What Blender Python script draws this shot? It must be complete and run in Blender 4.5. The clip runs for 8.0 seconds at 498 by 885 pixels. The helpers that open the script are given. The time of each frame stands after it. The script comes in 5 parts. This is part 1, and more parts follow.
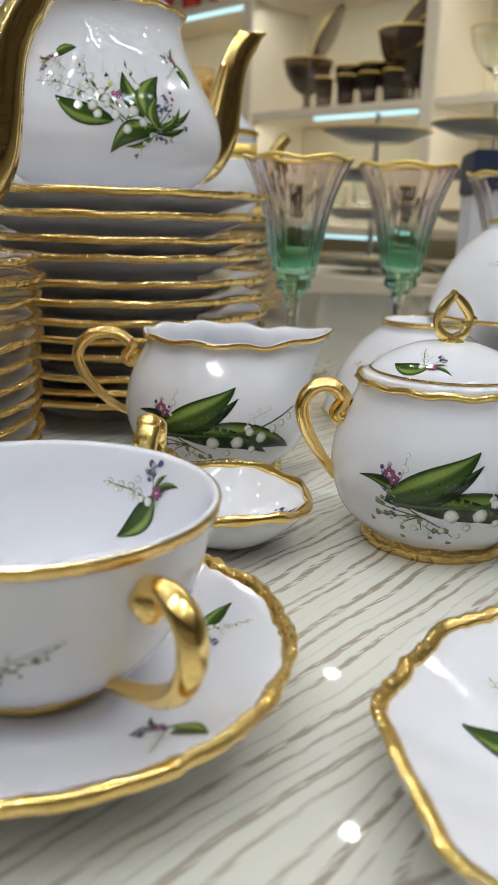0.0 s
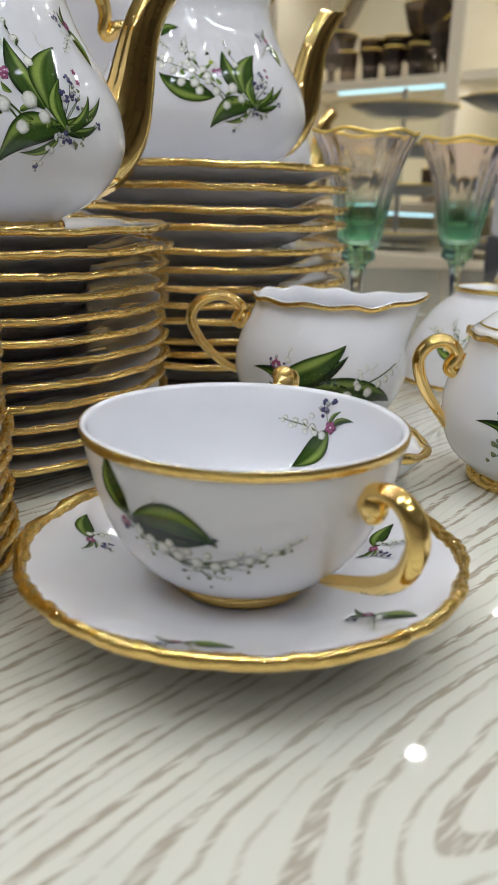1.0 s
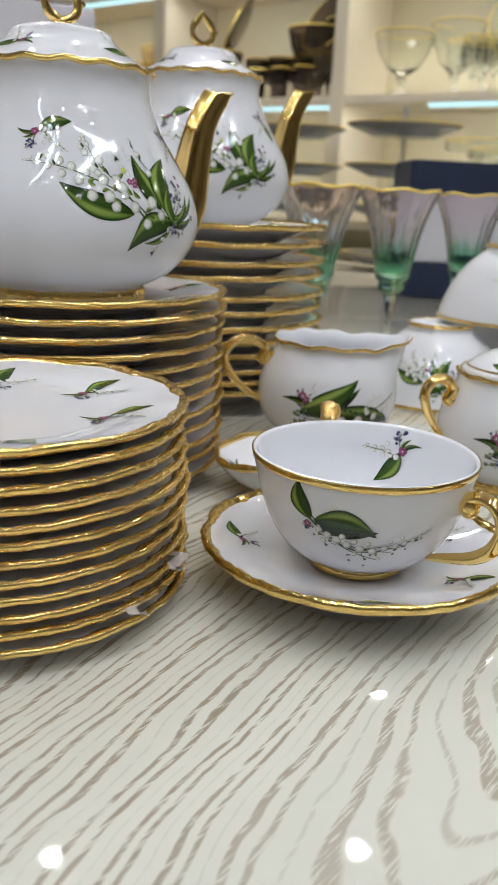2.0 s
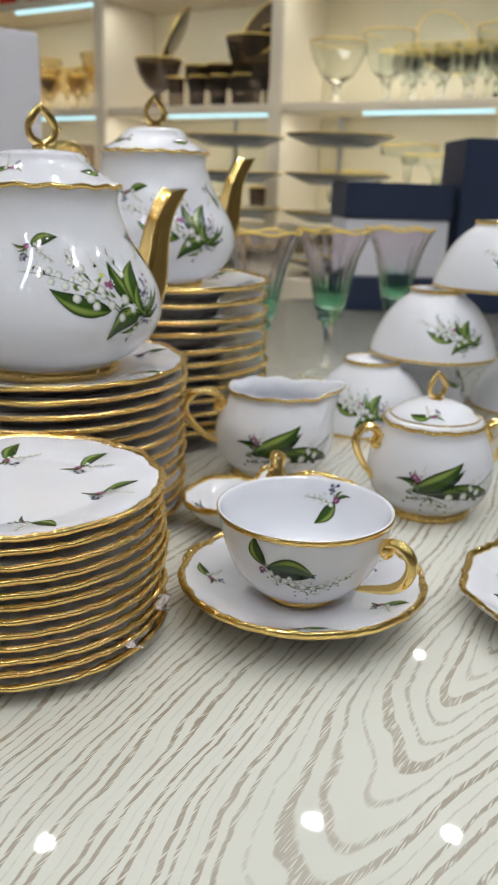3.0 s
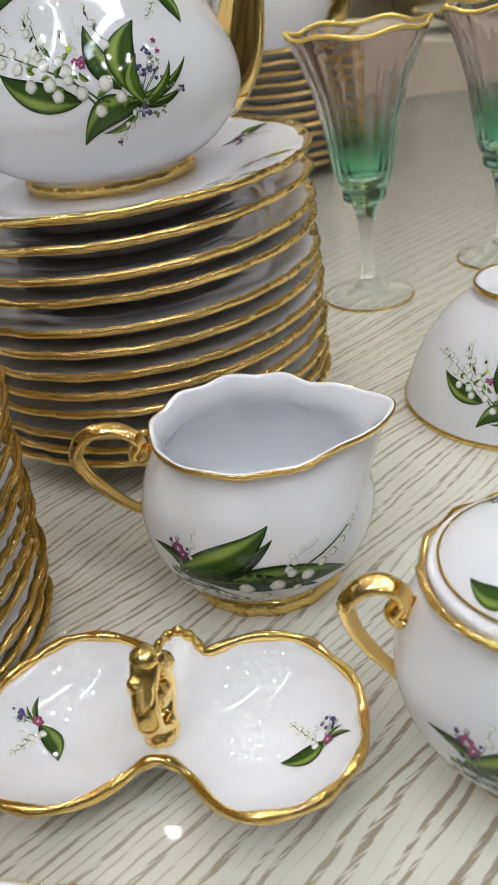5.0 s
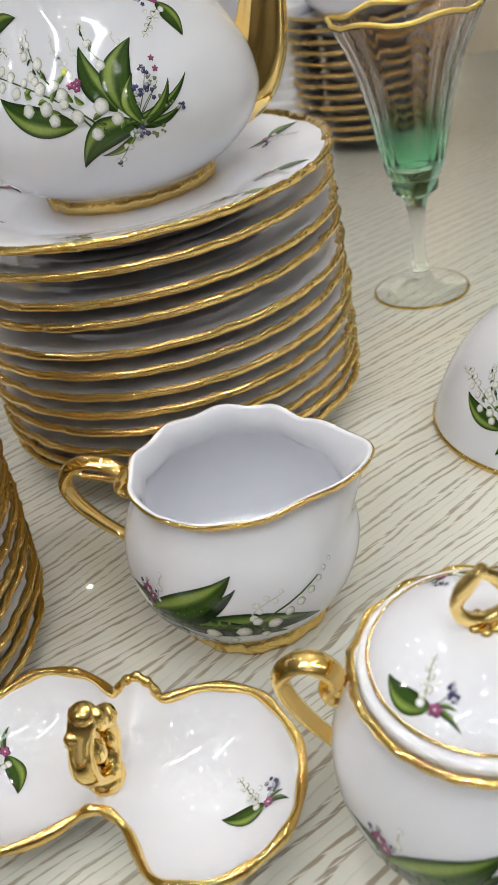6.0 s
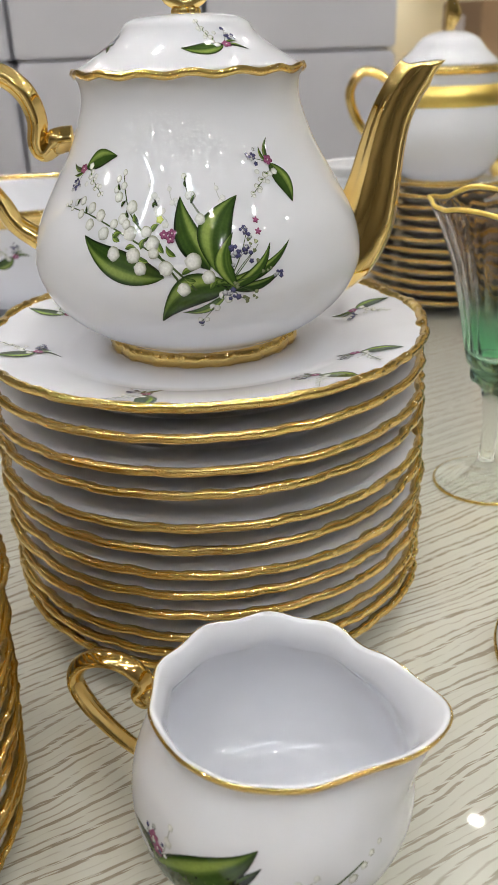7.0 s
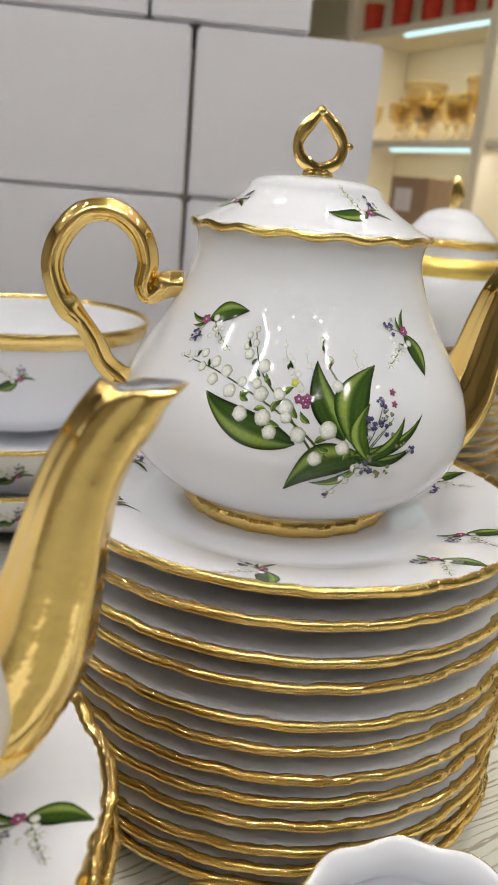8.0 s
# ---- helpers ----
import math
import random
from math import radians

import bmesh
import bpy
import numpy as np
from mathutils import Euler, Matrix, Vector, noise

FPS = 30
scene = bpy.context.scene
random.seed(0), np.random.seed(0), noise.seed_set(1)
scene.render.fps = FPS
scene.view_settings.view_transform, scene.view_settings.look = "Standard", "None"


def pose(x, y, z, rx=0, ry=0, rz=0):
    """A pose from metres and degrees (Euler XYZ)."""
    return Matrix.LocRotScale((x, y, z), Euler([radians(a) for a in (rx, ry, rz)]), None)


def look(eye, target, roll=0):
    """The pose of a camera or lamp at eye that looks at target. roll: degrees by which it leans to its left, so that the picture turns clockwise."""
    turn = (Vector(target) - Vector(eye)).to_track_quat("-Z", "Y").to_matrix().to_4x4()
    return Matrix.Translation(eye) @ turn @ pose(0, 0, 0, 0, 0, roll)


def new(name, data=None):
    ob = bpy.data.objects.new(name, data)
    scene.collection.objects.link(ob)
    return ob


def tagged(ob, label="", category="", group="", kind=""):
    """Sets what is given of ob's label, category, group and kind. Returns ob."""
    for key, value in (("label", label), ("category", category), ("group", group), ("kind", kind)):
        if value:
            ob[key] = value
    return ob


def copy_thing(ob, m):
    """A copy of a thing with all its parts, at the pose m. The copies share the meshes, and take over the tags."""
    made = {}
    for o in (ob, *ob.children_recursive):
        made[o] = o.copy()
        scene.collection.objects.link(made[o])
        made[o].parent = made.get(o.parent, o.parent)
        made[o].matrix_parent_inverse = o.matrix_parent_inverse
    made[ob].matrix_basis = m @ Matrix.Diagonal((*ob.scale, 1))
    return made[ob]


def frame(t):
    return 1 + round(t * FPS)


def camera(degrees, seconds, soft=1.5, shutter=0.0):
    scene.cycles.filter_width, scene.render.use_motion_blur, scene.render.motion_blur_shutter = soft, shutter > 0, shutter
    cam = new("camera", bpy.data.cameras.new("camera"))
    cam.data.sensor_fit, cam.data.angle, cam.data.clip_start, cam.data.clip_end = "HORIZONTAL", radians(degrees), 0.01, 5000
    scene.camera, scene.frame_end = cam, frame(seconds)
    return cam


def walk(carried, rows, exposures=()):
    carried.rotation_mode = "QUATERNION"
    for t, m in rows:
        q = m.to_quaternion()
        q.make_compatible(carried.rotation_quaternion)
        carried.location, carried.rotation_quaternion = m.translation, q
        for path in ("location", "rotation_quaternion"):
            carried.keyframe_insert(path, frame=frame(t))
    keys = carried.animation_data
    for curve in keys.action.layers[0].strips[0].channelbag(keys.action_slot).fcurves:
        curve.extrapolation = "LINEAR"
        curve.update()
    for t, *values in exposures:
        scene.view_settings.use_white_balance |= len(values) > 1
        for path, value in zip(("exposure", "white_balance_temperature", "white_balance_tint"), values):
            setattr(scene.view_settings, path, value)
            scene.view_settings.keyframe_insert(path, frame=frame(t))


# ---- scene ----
cam = camera(33.34, 8.0)
cam.data.dof.use_dof, cam.data.dof.focus_distance, cam.data.dof.aperture_fstop = True, 0.37, 22.0
PATH = [
    (0, (0.0997, -0.0033, 0.147), (0.0532, 0.9599, -0.1179), 1.78),
    (0.5, (0.0677, -0.0135, 0.1372), (-0.0, 0.9468, -0.1333), 1.36),
    (1, (0.0456, -0.048, 0.1424), (-0.0105, 0.9072, -0.1481), 1.79),
    (1.5, (-0.0044, -0.096, 0.1652), (0.0119, 0.8613, -0.1236), 2.35),
    (1.7, (-0.033, -0.121, 0.1705), (0.0176, 0.8358, -0.1159), 2.66),
    (2.8, (-0.0819, -0.2277, 0.239), (0.076, 0.7174, -0.047), 2.08),
    (3, (-0.0813, -0.2395, 0.253), (0.0744, 0.703, -0.0429), 1.94),
    (3.5, (-0.0591, -0.202, 0.2662), (0.0547, 0.7349, -0.0645), 1.31),
    (4, (0.0093, -0.0631, 0.2446), (0.0393, 0.8567, -0.1467), -0.65),
    (4.5, (0.0788, 0.077, 0.2464), (0.0029, 0.9599, -0.217), -3.64),
    (4.7, (0.1024, 0.1169, 0.2509), (-0.0219, 0.9822, -0.2347), -5.36),
    (5.8, (0.1733, 0.2012, 0.2795), (-0.1335, 0.9727, -0.2778), -12.12),
    (6, (0.1839, 0.2007, 0.2824), (-0.1404, 0.9697, -0.2685), -11.76),
    (6.5, (0.1748, 0.204, 0.2957), (-0.1704, 0.9897, -0.2176), -7.79),
    (7, (0.1422, 0.2529, 0.2916), (-0.1995, 1.0867, -0.1421), -2.08),
    (7.5, (0.1007, 0.2791, 0.2861), (-0.2194, 1.1618, -0.0579), 2.02),
    (8, (0.0465, 0.2584, 0.2961), (-0.2134, 1.1795, 0.0063), 5.09),
]
walk(cam, [(t, look(eye, target, roll)) for t, eye, target, roll in PATH],
     [(0, -0.08, 6250, 10), (3, -0.08, 6250, 10), (4.5, -0.08, 6300, 10), (5.8, 0.03, 6450, 10), (7, 0.03, 6600, 10), (8, 0.08, 6750, 10)])


# ---- light ----
world = bpy.data.worlds.new("room_air")
scene.world = world
world.use_nodes = True
world.node_tree.nodes["Background"].inputs[0].default_value = (0.9, 0.95, 1.0, 1)
world.node_tree.nodes["Background"].inputs[1].default_value = 0.25

TABLE_H = 0.75
CEIL = 1.95


def lamp_area(name, x, y, z, size, watts, colour=(1, 0.95, 0.88), size_y=0.0, target=None):
    d = bpy.data.lights.new(name, "AREA")
    d.energy, d.color, d.size = watts, colour, size
    d.shape = "RECTANGLE" if size_y else "DISK"
    if size_y:
        d.size_y = size_y
    ob = new(name, d)
    ob.matrix_world = look((x, y, z), target or (x + 0.001, y + 0.001, z - 1))
    return ob


DOWNLIGHTS = [(-0.9, 0.1), (0.15, 0.05), (1.1, 0.3), (-0.7, 1.15), (0.35, 1.1), (1.3, 1.4), (-0.3, -0.9), (0.9, -0.9), (-1.7, 0.6), (0.32, 1.97)]
for x, y in DOWNLIGHTS:
    lamp_area("downlight_lamp", x, y, CEIL - 0.03, 0.05, 1.5, (1, 0.97, 0.94))
lamp_area("tube_lamp", -0.55, -0.75, CEIL - 0.04, 0.05, 6, (0.84, 0.93, 1.0), 1.2)
lamp_area("tube_lamp", 0.75, -0.2, CEIL - 0.04, 0.05, 6, (0.84, 0.93, 1.0), 1.2)


# ---- materials ----
def nodes_of(name):
    m = bpy.data.materials.new(name)
    m.use_nodes = True
    nt = m.node_tree
    return m, nt, nt.nodes["Principled BSDF"]


def add(nt, kind, **values):
    n = nt.nodes.new(kind)
    for k, v in values.items():
        n.inputs[k].default_value = v
    return n


def coat(name, a, b, rough, scale=8.0, metal=0.0, bump=0.0, bump_scale=60.0, rough_var=0.05, clear=0.0, ior=1.5):
    """Two tones mixed by noise at two scales, with fine relief."""
    m, nt, p = nodes_of(name)
    tc = nt.nodes.new("ShaderNodeTexCoord")
    n1 = add(nt, "ShaderNodeTexNoise", Scale=scale, Detail=6.0, Roughness=0.6)
    n2 = add(nt, "ShaderNodeTexNoise", Scale=bump_scale, Detail=4.0)
    mix = nt.nodes.new("ShaderNodeMix")
    mix.data_type = "RGBA"
    mix.inputs[6].default_value, mix.inputs[7].default_value = (*a, 1), (*b, 1)
    nt.links.new(tc.outputs["Object"], n1.inputs["Vector"])
    nt.links.new(tc.outputs["Object"], n2.inputs["Vector"])
    nt.links.new(n1.outputs[0], mix.inputs[0])
    nt.links.new(mix.outputs[2], p.inputs["Base Color"])
    r = add(nt, "ShaderNodeMapRange")
    r.inputs[3].default_value, r.inputs[4].default_value = max(0.01, rough - rough_var), rough + rough_var
    nt.links.new(n2.outputs[0], r.inputs[0])
    nt.links.new(r.outputs[0], p.inputs["Roughness"])
    p.inputs["Metallic"].default_value = metal
    p.inputs["IOR"].default_value = ior
    p.inputs["Coat Weight"].default_value = clear
    if bump:
        bp = add(nt, "ShaderNodeBump", Strength=bump, Distance=0.001)
        nt.links.new(n2.outputs[0], bp.inputs["Height"])
        nt.links.new(bp.outputs[0], p.inputs["Normal"])
    return m


def enamel():
    """Fired transfer print: the ink of each mark with a faint speckle under the glaze."""
    m, nt, p = nodes_of("printed_enamel")
    ink = nt.nodes.new("ShaderNodeAttribute")
    ink.attribute_name = "ink"
    tc = nt.nodes.new("ShaderNodeTexCoord")
    n = add(nt, "ShaderNodeTexNoise", Scale=900.0, Detail=3.0)
    nt.links.new(tc.outputs["Object"], n.inputs["Vector"])
    hsv = nt.nodes.new("ShaderNodeHueSaturation")
    r = add(nt, "ShaderNodeMapRange")
    r.inputs[3].default_value, r.inputs[4].default_value = 0.72, 1.28
    nt.links.new(n.outputs[0], r.inputs[0])
    nt.links.new(r.outputs[0], hsv.inputs["Value"])
    nt.links.new(ink.outputs["Color"], hsv.inputs["Color"])
    nt.links.new(hsv.outputs[0], p.inputs["Base Color"])
    p.inputs["Roughness"].default_value = 0.08
    return m


PORCELAIN = coat("porcelain", (0.70, 0.715, 0.765), (0.74, 0.75, 0.79), 0.04, 14, 0, 0.02, 90, 0.02, 0.3)
GOLD = coat("gilding", (0.86, 0.59, 0.18), (0.95, 0.70, 0.27), 0.08, 40, 1.0, 0.75, 190, 0.03)
GOLD_HANDLE = coat("gilded_relief", (0.93, 0.66, 0.22), (0.98, 0.74, 0.31), 0.065, 30, 1.0, 0.20, 120, 0.02)
GOLD_LIP = coat("gilt_glass", (0.95, 0.70, 0.16), (1.0, 0.80, 0.28), 0.42, 40, 1.0, 0.5, 240, 0.06)
PRINT = enamel()
GREY_CARD = coat("grey_carton", (0.62, 0.62, 0.68), (0.68, 0.68, 0.73), 0.6, 3, 0, 0.08, 300)
BLUE_CARD = coat("navy_carton", (0.006, 0.015, 0.045), (0.012, 0.024, 0.062), 0.5, 5, 0, 0.05, 300)
WHITE_CARD = coat("white_carton", (0.58, 0.58, 0.64), (0.66, 0.66, 0.71), 0.55, 5, 0, 0.05, 300)
BROWN_CARD = coat("brown_carton", (0.30, 0.19, 0.11), (0.38, 0.25, 0.15), 0.7, 9, 0, 0.1, 200)
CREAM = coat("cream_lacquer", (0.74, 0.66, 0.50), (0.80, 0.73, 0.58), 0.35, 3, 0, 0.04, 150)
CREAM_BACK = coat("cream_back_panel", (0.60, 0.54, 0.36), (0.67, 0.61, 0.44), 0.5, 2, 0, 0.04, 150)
WALL = coat("wall_paint", (0.46, 0.43, 0.38), (0.53, 0.49, 0.44), 0.7, 2, 0, 0.06, 120)
CEILING = coat("ceiling_paint", (0.38, 0.37, 0.35), (0.44, 0.43, 0.41), 0.8, 2, 0, 0.04, 100)
FLOOR = coat("floor_stone", (0.24, 0.21, 0.18), (0.32, 0.28, 0.24), 0.25, 4, 0, 0.03, 60)
STEEL = coat("steel", (0.5, 0.5, 0.5), (0.6, 0.6, 0.6), 0.3, 20, 1.0)
GREY_DISH = coat("grey_glaze", (0.30, 0.31, 0.32), (0.40, 0.41, 0.41), 0.12, 12, 0, 0.05, 80)
RED_GLASS = coat("red_glass", (0.45, 0.02, 0.02), (0.6, 0.08, 0.03), 0.08, 30)
PAPER = coat("paper", (0.70, 0.62, 0.60), (0.78, 0.72, 0.70), 0.8, 40, 0, 0.1, 200)


def glass_mat(name, colour, rough=0.02):
    m, nt, p = nodes_of(name)
    p.inputs["Base Color"].default_value = (*colour, 1)
    p.inputs["Transmission Weight"].default_value = 1.0
    p.inputs["Roughness"].default_value = rough
    p.inputs["IOR"].default_value = 1.45
    return m


CLEAR = glass_mat("clear_glass", (0.93, 0.95, 0.93))
SMOKE = glass_mat("smoked_glass", (0.24, 0.20, 0.18), 0.05)
AMBER = glass_mat("amber_glass", (0.94, 0.83, 0.62))


def goblet_glass():
    """Green at the foot of the bowl, fading to a faint rose towards the lip."""
    m, nt, p = nodes_of("goblet_glass")
    tc = nt.nodes.new("ShaderNodeTexCoord")
    sep = nt.nodes.new("ShaderNodeSeparateXYZ")
    nt.links.new(tc.outputs["Object"], sep.inputs[0])
    n = add(nt, "ShaderNodeTexNoise", Scale=130.0, Detail=3.0)
    sq = nt.nodes.new("ShaderNodeMapping")
    sq.inputs["Scale"].default_value = (1, 1, 0.06)
    nt.links.new(tc.outputs["Object"], sq.inputs[0])
    nt.links.new(sq.outputs[0], n.inputs["Vector"])
    ad = nt.nodes.new("ShaderNodeMath")
    ad.operation = "MULTIPLY_ADD"
    ad.inputs[1].default_value = 0.055
    nt.links.new(n.outputs[0], ad.inputs[0])
    nt.links.new(sep.outputs[2], ad.inputs[2])
    ramp = nt.nodes.new("ShaderNodeValToRGB")
    mr = add(nt, "ShaderNodeMapRange")
    mr.inputs[1].default_value, mr.inputs[2].default_value = 0.09, 0.23
    nt.links.new(ad.outputs[0], mr.inputs[0])
    nt.links.new(mr.outputs[0], ramp.inputs[0])
    e = ramp.color_ramp.elements
    e[0].position, e[0].color = 0.05, (0.96, 0.98, 0.96, 1)
    e[1].position, e[1].color = 0.95, (0.95, 0.88, 0.91, 1)
    for pos, col in ((0.12, (0.36, 0.70, 0.50, 1)), (0.38, (0.44, 0.76, 0.57, 1)), (0.56, (0.90, 0.90, 0.90, 1))):
        k = e.new(pos)
        k.color = col
    nt.links.new(ramp.outputs[0], p.inputs["Base Color"])
    p.inputs["Transmission Weight"].default_value = 1.0
    p.inputs["Roughness"].default_value = 0.03
    p.inputs["IOR"].default_value = 1.27
    return m


GOBLET = goblet_glass()


def laminate():
    """Glossy cream tabletop with a limed oak figure running diagonally."""
    m, nt, p = nodes_of("limed_oak_laminate")
    L = nt.links.new
    tc = nt.nodes.new("ShaderNodeTexCoord")
    mp = nt.nodes.new("ShaderNodeMapping")
    mp.inputs["Rotation"].default_value = (0, 0, radians(-40))
    L(tc.outputs["Object"], mp.inputs[0])
    # slow drift of the figure
    warp = add(nt, "ShaderNodeTexNoise", Scale=5.0, Detail=2.0)
    st = nt.nodes.new("ShaderNodeMapping")
    st.inputs["Scale"].default_value = (0.55, 1.6, 1)
    L(mp.outputs[0], st.inputs[0])
    L(st.outputs[0], warp.inputs["Vector"])
    sep = nt.nodes.new("ShaderNodeSeparateXYZ")
    L(mp.outputs[0], sep.inputs[0])
    fine = add(nt, "ShaderNodeTexNoise", Scale=60.0, Detail=2.0)
    L(mp.outputs[0], fine.inputs["Vector"])

    def math_node(op, a, b=None, c=None):
        n = nt.nodes.new("ShaderNodeMath")
        n.operation = op
        for i, v in enumerate((a, b, c)):
            if v is None:
                continue
            if isinstance(v, (int, float)):
                n.inputs[i].default_value = v
            else:
                L(v, n.inputs[i])
        return n.outputs[0]

    # cathedral figure: nested arches along one axis, closing up to straight grain at its sides
    mid = math_node("MULTIPLY_ADD", fine.outputs[0], 0.003, sep.outputs[1])
    drift = add(nt, "ShaderNodeTexNoise", Scale=16.0, Detail=2.0)
    L(st.outputs[0], drift.inputs["Vector"])
    off = math_node("ADD", math_node("MULTIPLY_ADD", warp.outputs[0], 0.030, mid), 0.212)
    arch = math_node("SQRT", math_node("MULTIPLY_ADD", off, off, 0.00004))
    y = math_node("MULTIPLY_ADD", sep.outputs[0], -0.19, arch)
    y = math_node("MULTIPLY_ADD", math_node("MULTIPLY", off, off), 0.8, y)
    y = math_node("MULTIPLY_ADD", warp.outputs[0], 0.06, y)
    y = math_node("MULTIPLY_ADD", drift.outputs[0], 0.012, y)
    bands = math_node("SINE", math_node("MULTIPLY", y, 900.0))
    bands2 = math_node("SINE", math_node("MULTIPLY", y, 311.0))
    ring = math_node("MULTIPLY_ADD", bands2, 0.55, bands)
    line = nt.nodes.new("ShaderNodeMapRange")
    line.interpolation_type = "SMOOTHSTEP"
    line.inputs[1].default_value, line.inputs[2].default_value = 0.25, 0.95
    L(ring, line.inputs[0])
    # short pores along the grain
    pm = nt.nodes.new("ShaderNodeMapping")
    pm.inputs["Rotation"].default_value = (0, 0, radians(-8))
    pm.inputs["Scale"].default_value = (95, 1100, 1)
    L(mp.outputs[0], pm.inputs[0])
    pores = add(nt, "ShaderNodeTexNoise", Scale=1.0, Detail=1.5)
    L(pm.outputs[0], pores.inputs["Vector"])
    pr = nt.nodes.new("ShaderNodeMapRange")
    pr.interpolation_type = "SMOOTHSTEP"
    pr.inputs[1].default_value, pr.inputs[2].default_value = 0.34, 0.50
    L(pores.outputs[0], pr.inputs[0])
    big = add(nt, "ShaderNodeTexNoise", Scale=9.0, Detail=3.0)
    L(mp.outputs[0], big.inputs["Vector"])
    strength = nt.nodes.new("ShaderNodeMapRange")
    strength.inputs[1].default_value, strength.inputs[2].default_value = 0.3, 0.6
    strength.inputs[3].default_value, strength.inputs[4].default_value = 0.6, 1.0
    L(big.outputs[0], strength.inputs[0])
    mask = math_node("MULTIPLY", math_node("MULTIPLY", line.outputs[0], pr.outputs[0]), strength.outputs[0])
    base = nt.nodes.new("ShaderNodeMix")
    base.data_type = "RGBA"
    base.inputs[6].default_value, base.inputs[7].default_value = (0.60, 0.605, 0.535, 1), (0.68, 0.675, 0.605, 1)
    L(big.outputs[0], base.inputs[0])
    col = nt.nodes.new("ShaderNodeMix")
    col.data_type = "RGBA"
    col.inputs[7].default_value = (0.33, 0.28, 0.21, 1)
    L(base.outputs[2], col.inputs[6])
    L(mask, col.inputs[0])
    L(col.outputs[2], p.inputs["Base Color"])
    p.inputs["Roughness"].default_value = 0.5
    p.inputs["Specular IOR Level"].default_value = 0.15
    p.inputs["Coat Weight"].default_value = 1.0
    p.inputs["Coat Roughness"].default_value = 0.04
    bp = add(nt, "ShaderNodeBump", Strength=0.12, Distance=0.0004)
    bp.invert = True
    L(mask, bp.inputs["Height"])
    L(bp.outputs[0], p.inputs["Normal"])
    return m


LAMINATE = laminate()


def glow(name, colour, strength):
    m = bpy.data.materials.new(name)
    m.use_nodes = True
    nt = m.node_tree
    nt.nodes.remove(nt.nodes["Principled BSDF"])
    e = add(nt, "ShaderNodeEmission", Color=(*colour, 1), Strength=strength)
    nt.links.new(e.outputs[0], nt.nodes["Material Output"].inputs[0])
    return m


LED = glow("led_strip", (0.62, 0.95, 1.0), 1.3)
LENS = glow("lamp_lens", (1, 0.97, 0.93), 300.0)


# ---- mesh helpers ----
def part(name, bm, material, parent=None, label="", smooth=True):
    me = bpy.data.meshes.new(name)
    bmesh.ops.recalc_face_normals(bm, faces=bm.faces)
    bm.to_mesh(me)
    bm.free()
    for m in material if isinstance(material, (list, tuple)) else [material]:
        me.materials.append(m)
    if smooth:
        for f in me.polygons:
            f.use_smooth = True
    ob = new(name, me)
    ob.parent = parent
    if label:
        ob["label"] = label
    return ob


def thing(name, label, category, x=0, y=0, z=0, rz=0, group="", kind=""):
    ob = new(name)
    ob.empty_display_size = 0.02
    ob.matrix_world = pose(x, y, z, 0, 0, rz)
    return tagged(ob, label, category, group, kind)


def spin(profile, segs=96, mod=None, close=False):
    """Revolves a profile of (radius, height); mod bends radius and height by angle."""
    bm = bmesh.new()
    rings = []
    for r, z in profile:
        ring = []
        for k in range(segs):
            a = 2 * math.pi * k / segs
            rr, zz = mod(r, z, a) if mod else (r, z)
            ring.append(bm.verts.new((rr * math.cos(a), rr * math.sin(a), zz)))
        rings.append(ring)
    pairs = list(zip(rings, rings[1:])) + ([(rings[-1], rings[0])] if close else [])
    for a, b in pairs:
        for k in range(segs):
            j = (k + 1) % segs
            bm.faces.new((a[k], a[j], b[j], b[k]))
    if not close:
        for ring in (rings[0], rings[-1]):
            if len(ring) > 2:
                c = bm.verts.new((0, 0, sum(v.co.z for v in ring) / segs))
                for k in range(segs):
                    bm.faces.new((ring[k], ring[(k + 1) % segs], c))
    return bm


def smooth_path(points, steps=6):
    """Catmull-Rom through tuples of any length."""
    pts = [points[0], *points, points[-1]]
    out = []
    for i in range(1, len(pts) - 2):
        p0, p1, p2, p3 = (np.array(q, float) for q in pts[i - 1:i + 3])
        for s in range(steps):
            t = s / steps
            out.append(0.5 * (2 * p1 + (p2 - p0) * t + (2 * p0 - 5 * p1 + 4 * p2 - p3) * t * t + (3 * p1 - p0 - 3 * p2 + p3) * t ** 3))
    out.append(np.array(points[-1], float))
    return out


def tube(points, segs=14, steps=6, flat=1.0, ridge=0.0, ridges=4, bm=None, closed=False, side=(0, 1, 0)):
    """A tube through points (x, y, z, radius); flat widens it across its plane; ridge adds lengthwise flutes."""
    bm = bm or bmesh.new()
    path = smooth_path(points, steps)
    rings = []
    n = len(path)
    up = Vector(side)
    for i, q in enumerate(path):
        a, b = path[max(0, i - 1)][:3], path[min(n - 1, i + 1)][:3]
        if closed:
            a, b = path[(i - 1) % (n - 1)][:3], path[(i + 1) % (n - 1)][:3]
        t = Vector(b - a).normalized()
        s = up.normalized()
        w = t.cross(s).normalized()
        s = w.cross(t).normalized()
        ring = []
        for k in range(segs):
            u = 2 * math.pi * k / segs
            r = q[3] * (1 + ridge * math.cos(ridges * u))
            ring.append(bm.verts.new(Vector(q[:3]) + s * (r * flat * math.cos(u)) + w * (r * math.sin(u))))
        rings.append(ring)
    for a, b in zip(rings, rings[1:]):
        for k in range(segs):
            j = (k + 1) % segs
            bm.faces.new((a[k], a[j], b[j], b[k]))
    if not closed:
        for ring in (rings[0], rings[-1]):
            bm.faces.new(ring)
    return bm


